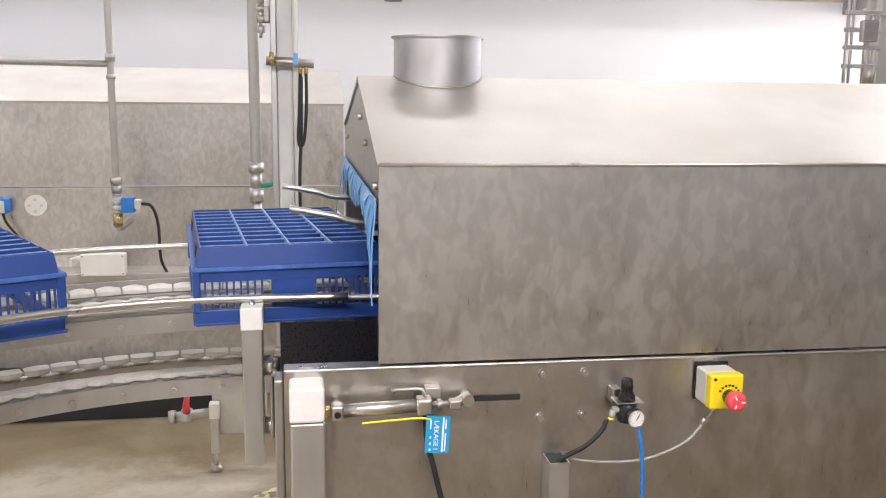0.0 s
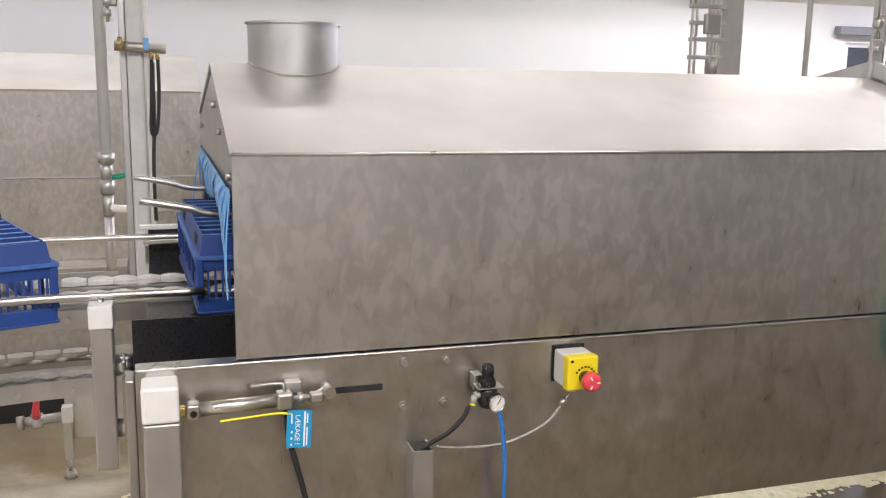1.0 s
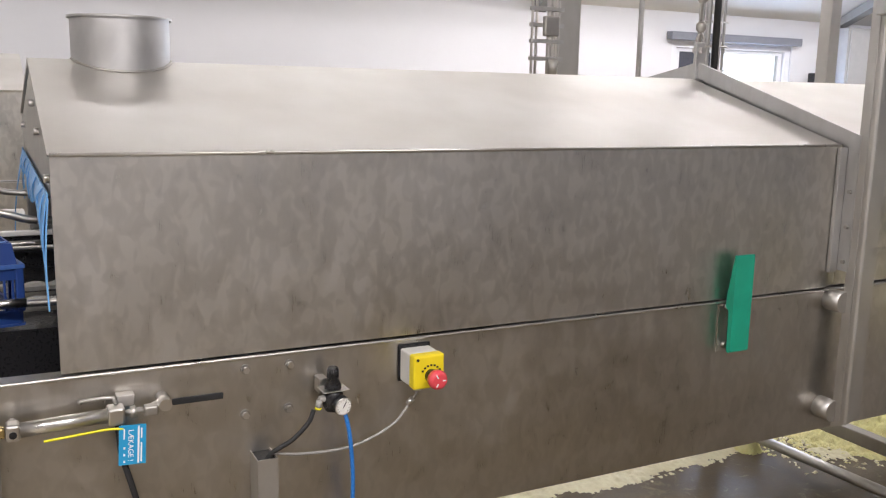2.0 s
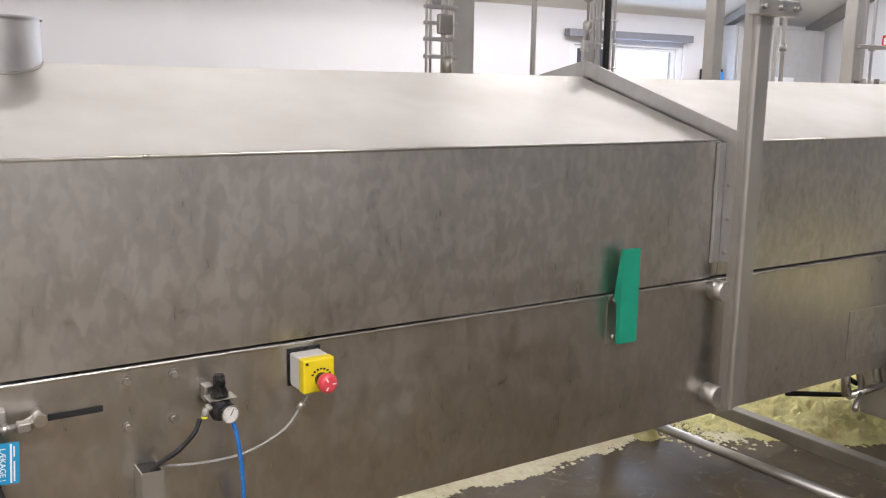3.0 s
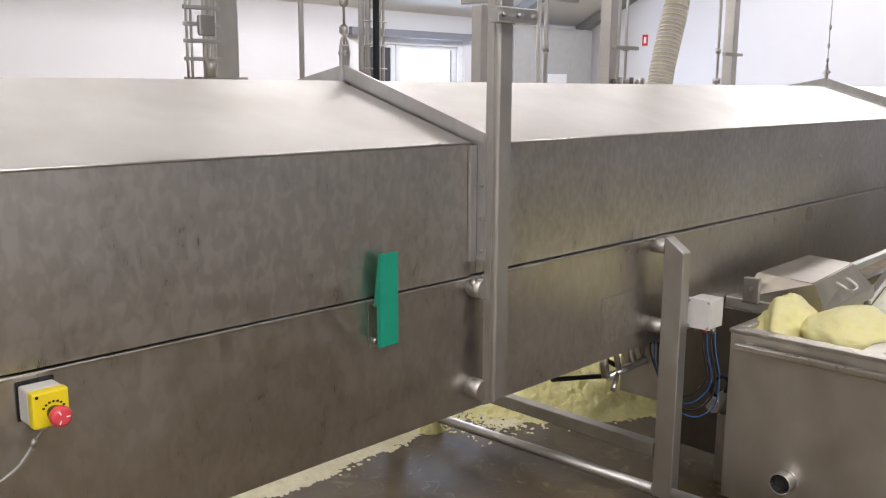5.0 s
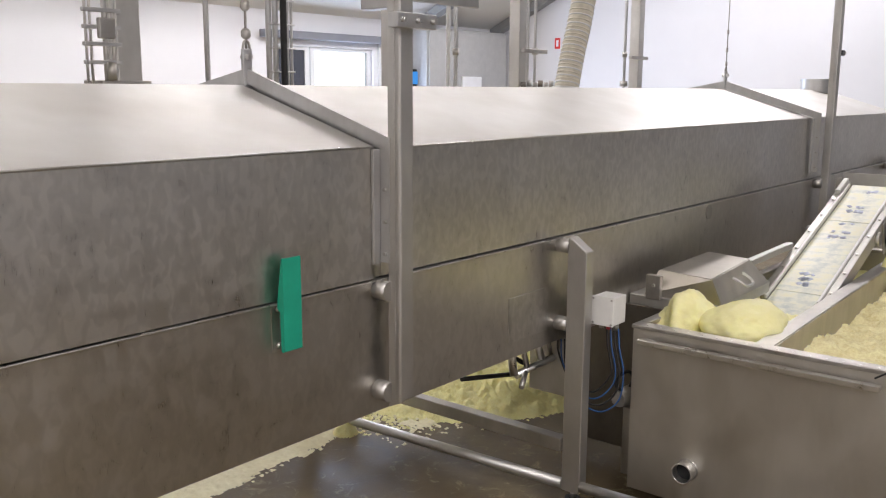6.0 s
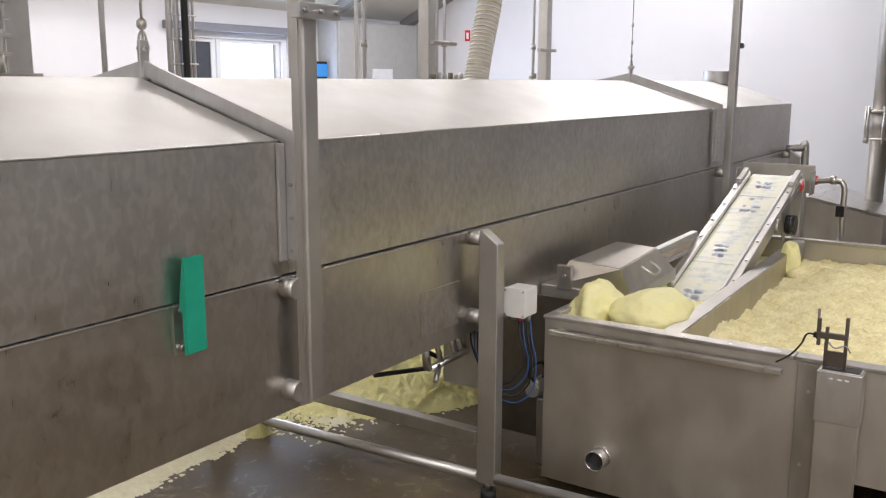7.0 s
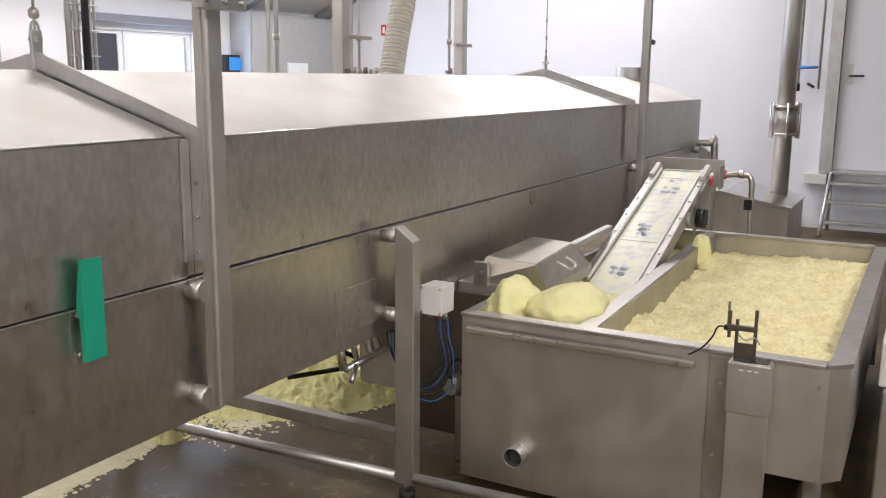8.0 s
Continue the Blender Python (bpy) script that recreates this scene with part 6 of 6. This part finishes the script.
# lidded cover box between tunnel and tank
lb = thing("cover_box", (4.2, 0.88, 0.7), "stainless cover box with sloped lid and handle", "cover")
bm = bmesh.new()
cx0, cx1, cy0, cy1 = 3.95, 4.50, 0.735, 1.05
v0 = [bm.verts.new(q) for q in ((cx0 + 0.03, cy0 - 0.01, 0.70), (cx1 + 0.05, cy0 + 0.005, 0.70), (cx1 + 0.05, cy1, 0.70), (cx0 + 0.01, cy1, 0.70))]
v1 = [bm.verts.new(q) for q in ((cx0 + 0.015, cy0 + 0.03, 0.805), (cx1 - 0.02, cy0 + 0.075, 0.808), (cx1 + 0.03, cy1 - 0.03, 0.808), (cx0 + 0.06, cy1 - 0.04, 0.805))]
bm.faces.new(v0[::-1])
bm.faces.new(v1)
for k in range(4):
    bm.faces.new((v0[k], v0[(k + 1) % 4], v1[(k + 1) % 4], v1[k]))
bmesh.ops.bevel(bm, geom=bm.edges[:], offset=0.004, segments=2, affect="EDGES")
part("lid", bm, M_TANK, lb)
part("base", box(cx0 + 0.01, cx1 + 0.1, cy0 + 0.02, YF - 0.003, 0.645, 0.70, 0.004), M_TUBE, lb)
part("end_flange", box(cx0 - 0.004, cx0 + 0.02, 0.972, 1.035, 0.69, 0.792, 0.003), M_DULL, lb)
part("flange_bolt", tube([(cx0 - 0.004, 1.0, 0.75), (cx0 - 0.012, 1.0, 0.75)], 0.007, 8), M_BRIGHT, lb)
hx = cx0 + 0.30
part("handle", tube(smooth_path([(hx - 0.05, cy0 + 0.035, 0.772), (hx - 0.048, cy0 + 0.002, 0.757), (hx - 0.03, cy0 - 0.018, 0.742), (hx + 0.04, cy0 - 0.016, 0.742), (hx + 0.062, cy0 + 0.004, 0.757), (hx + 0.065, cy0 + 0.04, 0.775)], 4), 0.006, 8), M_BRIGHT, lb)
part("arm", box(0, 0.54, -0.018, 0.018, -0.014, 0.014, 0.004, pose(4.49, 0.818, 0.785, 0, -1, 0)), M_TUBE, lb)
part("stand", box(3.98, 4.04, 0.93, 1.0, FLOOR, 0.645, 0.003), M_DULL, lb)
part("stand", box(4.40, 4.46, 0.93, 1.0, FLOOR, 0.645, 0.003), M_DULL, lb)

# white junction box behind the leg with hoses
jb = thing("junction_box", (3.52, 0.98, 0.74), "white junction box on the leg with hanging hoses", "junction box")
jm = pose(3.513, 0.962, 0.739, 0, 0, 0)
part("body", box(-0.048, 0.045, -0.043, 0.043, -0.05, 0.055, 0.004, jm), M_WHITE, jb)
part("lid", box(-0.054, -0.0485, -0.045, 0.045, -0.052, 0.057, 0.002, jm), M_WHITE, jb)
for sy in (-0.037, 0.037):
    for sz in (-0.043, 0.047):
        part("screw", tube([jm @ Vector((-0.054, sy, sz)), jm @ Vector((-0.057, sy, sz))], 0.004, 8), M_DULL, jb)
for k in range(3):
    part("gland", tube([jm @ Vector((0.0, -0.03 + 0.03 * k, -0.049)), jm @ Vector((0.0, -0.03 + 0.03 * k, -0.075))], 0.010, 10), M_RED if k == 1 else M_DULL, jb)
for k, (mt, lbl) in enumerate(((M_HOSEDARK, "blue air hose looped below the box"), (M_RUBBER, "black cable looped below the box"), (M_HOSEDARK, "second blue air hose looped below the box"), (M_RUBBER, "second black cable looped below the box"))):
    y = 0.912 + 0.016 * k
    z = 0.345 + 0.022 * k
    solid("air_hose" if mt is M_HOSEDARK else "power_cable", tube(smooth_path([(3.512, y + 0.01, 0.672), (3.500, y - 0.004, 0.60), (3.502, y - 0.022, 0.52), (3.505, y - 0.012, z + 0.07), (3.50, y + 0.035, z + 0.012), (3.49, y + 0.085, z), (3.48, y + 0.14, z + 0.03), (3.475, y + 0.19, z + 0.13), (3.478, y + 0.20, 0.602)], 6), 0.0027 if mt is M_HOSEDARK else 0.0036, 8), mt, lbl, "hose" if mt is M_HOSEDARK else "cable")
gb2 = thing("control_box", (3.55, 1.2, 0.5), "grey steel control box under the tunnel", "control box")
part("body", box(3.50, 3.62, 1.13, 1.30, 0.365, 0.585, 0.004), M_DULL, gb2)
part("bracket", box(3.53, 3.58, 1.20, 1.24, 0.586, SKIRT + 0.004), M_DULL, gb2)
pb = thing("pump_unit", (3.88, 1.0, FLOOR), "small grey pump on a stand behind the tank", "pump")
part("motor", tube([(3.68, 1.00, 0.335), (3.72, 0.998, 0.335), (3.90, 0.99, 0.335)], 0.036, 20, radii=[0.030, 0.036, 0.036]), M_TUBE, pb)
part("housing", box(3.90, 4.02, 0.93, 1.05, 0.26, 0.41, 0.02), M_DULL, pb)
part("stand", box(3.78, 3.98, 0.96, 1.03, FLOOR, 0.27, 0.006), M_DULL, pb)
part("elbow", tube(smooth_path([(3.70, 1.0, 0.37), (3.66, 1.0, 0.40), (3.67, 0.99, 0.44), (3.72, 0.98, 0.445), (3.76, 0.98, 0.41), (3.76, 0.99, 0.37)], 5), 0.007, 8), M_RUBBER, pb)
# dark plate added where the gap between leg and tank looks dark
part("splash_plate", box(3.93, 3.945, 0.89, 1.36, 0.03, 0.66, 0.002), M_ROD, pb, "dark plate added to close the gap behind the pump")

# drain levers below the tunnel
dv = thing("drain_levers", (3.35, 1.25, 0.5), "steel drain pipes and levers below the tunnel", "valve")
for k, xx in enumerate((3.25, 3.32, 3.41, 3.47)):
    part("drop_pipe", tube([(xx, 1.22, SKIRT + 0.004), (xx + 0.015 * k, 1.20, 0.50 + 0.01 * (k % 2))], 0.011 if k % 2 else 0.016, 10), M_BRIGHT, dv)
part("cross_pipe", tube([(3.27, 1.205, 0.495), (3.53, 1.19, 0.515)], 0.014, 10), M_BRIGHT, dv)
part("lever", tube([(3.31, 1.19, 0.50), (3.24, 1.16, 0.465)], 0.010, 8), M_DULL, dv)
part("strut", tube([(3.435, 1.3, 0.44), (3.067, 1.3, 0.511)], 0.009, 8), M_RUBBER, dv)
part("strut", tube([(3.40, 1.26, 0.50), (3.20, 1.30, SKIRT + 0.003)], 0.009, 8), M_RUBBER, dv)


# foam spilled on the floor
def mound(name, cx, cy, rx, ry, h, dx, seed, mat, label, lumpy=0.05, thr=0.004, freq=1.0, lace=0.016):
    vs, fs, idx = [], [], {}
    nx, ny = int(2 * rx / dx), int(2 * ry / dx)
    hs = {}
    for i in range(nx + 1):
        for jx in range(ny + 1):
            x, y = cx - rx + 2 * rx * i / nx, cy - ry + 2 * ry * jx / ny
            q = Vector((x * 2.6 + seed, y * 2.6, 0))
            d = math.hypot((x - cx) / rx, (y - cy) / ry)
            base = max(0.0, 1 - d) ** 1.1 * h * (1 + 0.5 * noise.noise(q))
            edge = 0.45 * noise.noise(q * 1.7 * freq) + 0.35 * noise.noise(q * 5 * freq) + 0.3 * noise.noise(q * 13 * freq)
            z = base + lumpy * (0.6 * abs(noise.noise(q * 4)) + 0.9 * abs(noise.noise(q * 11)) + 0.9 * abs(noise.noise(q * 23))) * min(1, max(0, 1.15 - d) * 2.2) - 0.012 + lace * edge * (1 if d > 0.5 else 0.3) - 0.02 * max(0, d - 0.9)
            hs[i, jx] = (x, y, z)
    for i in range(nx):
        for jx in range(ny):
            c4 = ((i, jx), (i + 1, jx), (i + 1, jx + 1), (i, jx + 1))
            if max(hs[c][2] for c in c4) < thr:
                continue
            f = []
            for c in c4:
                if c not in idx:
                    idx[c] = len(vs)
                    x, y, z = hs[c]
                    vs.append((x, y, FLOOR + max(-0.002, z)))
                f.append(idx[c])
            fs.append(f)
    return sheet_object(name, vs, fs, mat, label, "foam")


mound("floor_foam", 4.75, 2.30, 1.15, 0.85, 0.27, 0.0105, 1.0, M_CRUMB, "crumbly yellow foam heaped on the floor under the tunnel", 0.042, 0.004, 1.8)
mound("floor_foam", 4.05, 2.30, 0.85, 0.55, 0.02, 0.0065, 4.0, M_CRUMB, "thin yellow foam crust spread on wet floor", 0.016, 0.004, 3.5)
# these two films also paint the floor lit from behind the tunnel
mound("floor_foam", 2.55, 2.54, 1.5, 0.50, 0.060, 0.008, 7.0, M_FILM, "pale foam film and back-lit floor under the tunnel", 0.010, 0.002, 1.2, 0.007)
mound("floor_foam", 1.0, 2.5, 1.3, 0.50, 0.055, 0.014, 12.0, M_FILM, "pale foam film and back-lit floor under the tunnel entry", 0.012, 0.002, 2.0, 0.012)
mound("floor_foam", 3.66, 2.02, 0.40, 0.30, 0.010, 0.008, 9.0, M_FILM, "small crust of pale foam on floor", 0.012, 0.005, 4.0)
mound("floor_foam", 3.25, 1.75, 0.75, 0.42, 0.0, 0.006, 21.0, M_FILM, "thin flecks of pale foam on wet floor", 0.009, 0.0035, 3.5)
mound("floor_foam", 3.36, 2.2, 0.07, 0.06, 0.05, 0.009, 15.0, M_CRUMB, "small foam clump around the tunnel foot", 0.04)

# ---- far end ----
bp = thing("large_pipe", (9.6, 0.66, 0.5), "large upright steel pipe with bolted coupling", "pipe")
part("pipe", tube([(9.6, 0.655, 0.46), (9.6, 0.655, CEIL)], 0.078, 28), M_TUBE, bp)
cpl = part("coupling", tube([(9.6, 0.655, 1.04), (9.6, 0.655, 1.30)], 0.100, 28), M_DULL, bp)
for zz in (1.04, 1.29):
    part("flange", tube([(9.6, 0.655, zz - 0.012), (9.6, 0.655, zz + 0.012)], 0.125, 24), M_TUBE, cpl)
for k in range(6):
    a = 2 * math.pi * k / 6 + 0.3
    part("tie_bolt", tube([(9.6 + 0.135 * math.cos(a), 0.655 + 0.135 * math.sin(a), 1.0), (9.6 + 0.135 * math.cos(a), 0.655 + 0.135 * math.sin(a), 1.33)], 0.012, 8), M_BRIGHT, cpl)
hp = thing("steel_hopper", (9.3, 0.8, FLOOR), "low stainless hopper with sloped top by the wall", "hopper")
bm = bmesh.new()
add_prism(bm, [(0.47, FLOOR), (1.6, FLOOR), (1.6, 0.50), (1.05, 0.53), (0.47, 0.42)], "x", 8.9, 9.9)
part("body", bm, M_TANK, hp)
bm = bmesh.new()
add_prism(bm, [(0.45, 0.425), (1.05, 0.535), (1.6, 0.505), (1.6, 0.525), (1.05, 0.555), (0.45, 0.445)], "x", 8.88, 9.92)
part("lid", bm, M_BRIGHT, hp)
rp = thing("rinse_pipe", (6.05, 0.3, 0.6), "bent steel rinse pipe with red valve handle", "pipe")
part("pipe", tube(smooth_path([(6.02, 0.475, 0.99), (6.02, 0.36, 1.0), (6.02, 0.315, 0.97), (6.02, 0.31, 0.85), (6.02, 0.31, 0.4), (6.02, 0.31, FLOOR)], 6), 0.016, 12), M_BRIGHT, rp)
part("collar", tube([(6.02, 0.385, 1.0), (6.02, 0.355, 1.0)], 0.024, 10), M_BRIGHT, rp)
part("valve", tube([(6.02, 0.475, 0.97), (6.02, 0.475, 1.02)], 0.022, 10), M_RED, rp, "red valve handle")
part("clip", box(6.00, 6.04, 0.30, 0.345, 0.80, 0.86, 0.003), M_BLACK, rp)
wp = thing("wall_pipes", (10.7, 0.6, 1.7), "thin wall pipes with blue and black taps", "pipe")
part("pipe", tube([(10.8, 0.72, 1.45), (10.8, 0.72, CEIL)], 0.014, 10), M_BRIGHT, wp)
part("pipe", tube([(10.8, 0.52, 1.45), (10.8, 0.52, CEIL)], 0.014, 10), M_BRIGHT, wp)
part("tap", tube([(10.78, 0.72, 1.66), (10.78, 0.54, 1.665)], 0.016, 10), M_HOSE, wp, "blue cross tap")
part("tap", tube([(10.8, 0.56, 1.46), (10.8, 0.63, 1.50)], 0.014, 8), M_BLACK, wp)
part("tap", tube([(10.8, 0.72, 1.42), (10.8, 0.72, 1.50)], 0.022, 8), M_BLACK, wp)
sc = thing("side_cabinet", (4.6, -0.8, FLOOR), "grey stainless equipment housing beside the tank", "cabinet")
part("body", box(3.98, 5.7, -1.2, -0.50, FLOOR, 0.50, 0.008), M_TANK, sc)
part("cover", box(4.02, 4.5, -1.1, -0.485, 0.502, 0.66, 0.006), M_GREY, sc)


# ---- movement ----
def loop_rows(at, u0, speed, straight, step=0.5):
    """Rows round a closed way: sparse on the straights, dense where it turns."""
    rows = []
    k = 0
    while k <= 80:
        t = k / 10
        u = u0 + speed * t
        near_turn = not (straight(u - 0.06) and straight(u + speed * 0.5 + 0.06))
        rows.append((t, at(u)))
        if k == 80:
            break
        k = min(80, k + (1 if near_turn else int(step * 10)))
    return rows


def motions():
    # a crate's place and turn on its way: out of the bend, then straight into the tunnel
    way = [(-2.3, -0.397, 1.646, 30.0), (-1.7, -0.20, 1.715, 24.5), (-1.15, -0.01, 1.767, 18.7), (-0.55, 0.19, 1.812, 12.8),
           (0.0, 0.380, 1.841, 7.7), (0.5, 0.563, 1.851, 3.6), (1.0, 0.734, 1.856, 2.1), (1.5, 0.905, 1.856, 0.6)]

    def on_way(t):
        if t >= way[-1][0]:
            return pose(way[-1][1] + 0.342 * (t - way[-1][0]), way[-1][2], CHAIN_Z + 0.0125)
        for p, q in zip(way, way[1:]):
            if p[0] <= t <= q[0]:
                u = (t - p[0]) / (q[0] - p[0])
                x, y, turn = (p[k] + (q[k] - p[k]) * u for k in (1, 2, 3))
                return pose(x, y, CHAIN_Z + 0.0125, 0, 0, turn)

    walk(crate1, [(k / 2, on_way(k / 2)) for k in range(17)])
    walk(crate2, [(k / 2, on_way(k / 2 - 2.3)) for k in range(17)])

    def on_chain(u):
        u %= LOOP
        return u < SPAN or SPAN + math.pi * RS < u < 2 * SPAN + math.pi * RS

    for links in CHAINS:
        for ob, u0, off in links:
            walk(ob, loop_rows(lambda u, off=off: chain_pose(u, off), u0, SPEED, on_chain))

    def on_belt(u):
        u %= BELT_LOOP
        return u < BL or BL + math.pi * BR < u < 2 * BL + math.pi * BR

    for ob, u0 in SLATS:
        walk(ob, loop_rows(belt_pose, u0, BELT_SPEED, on_belt))


motions()
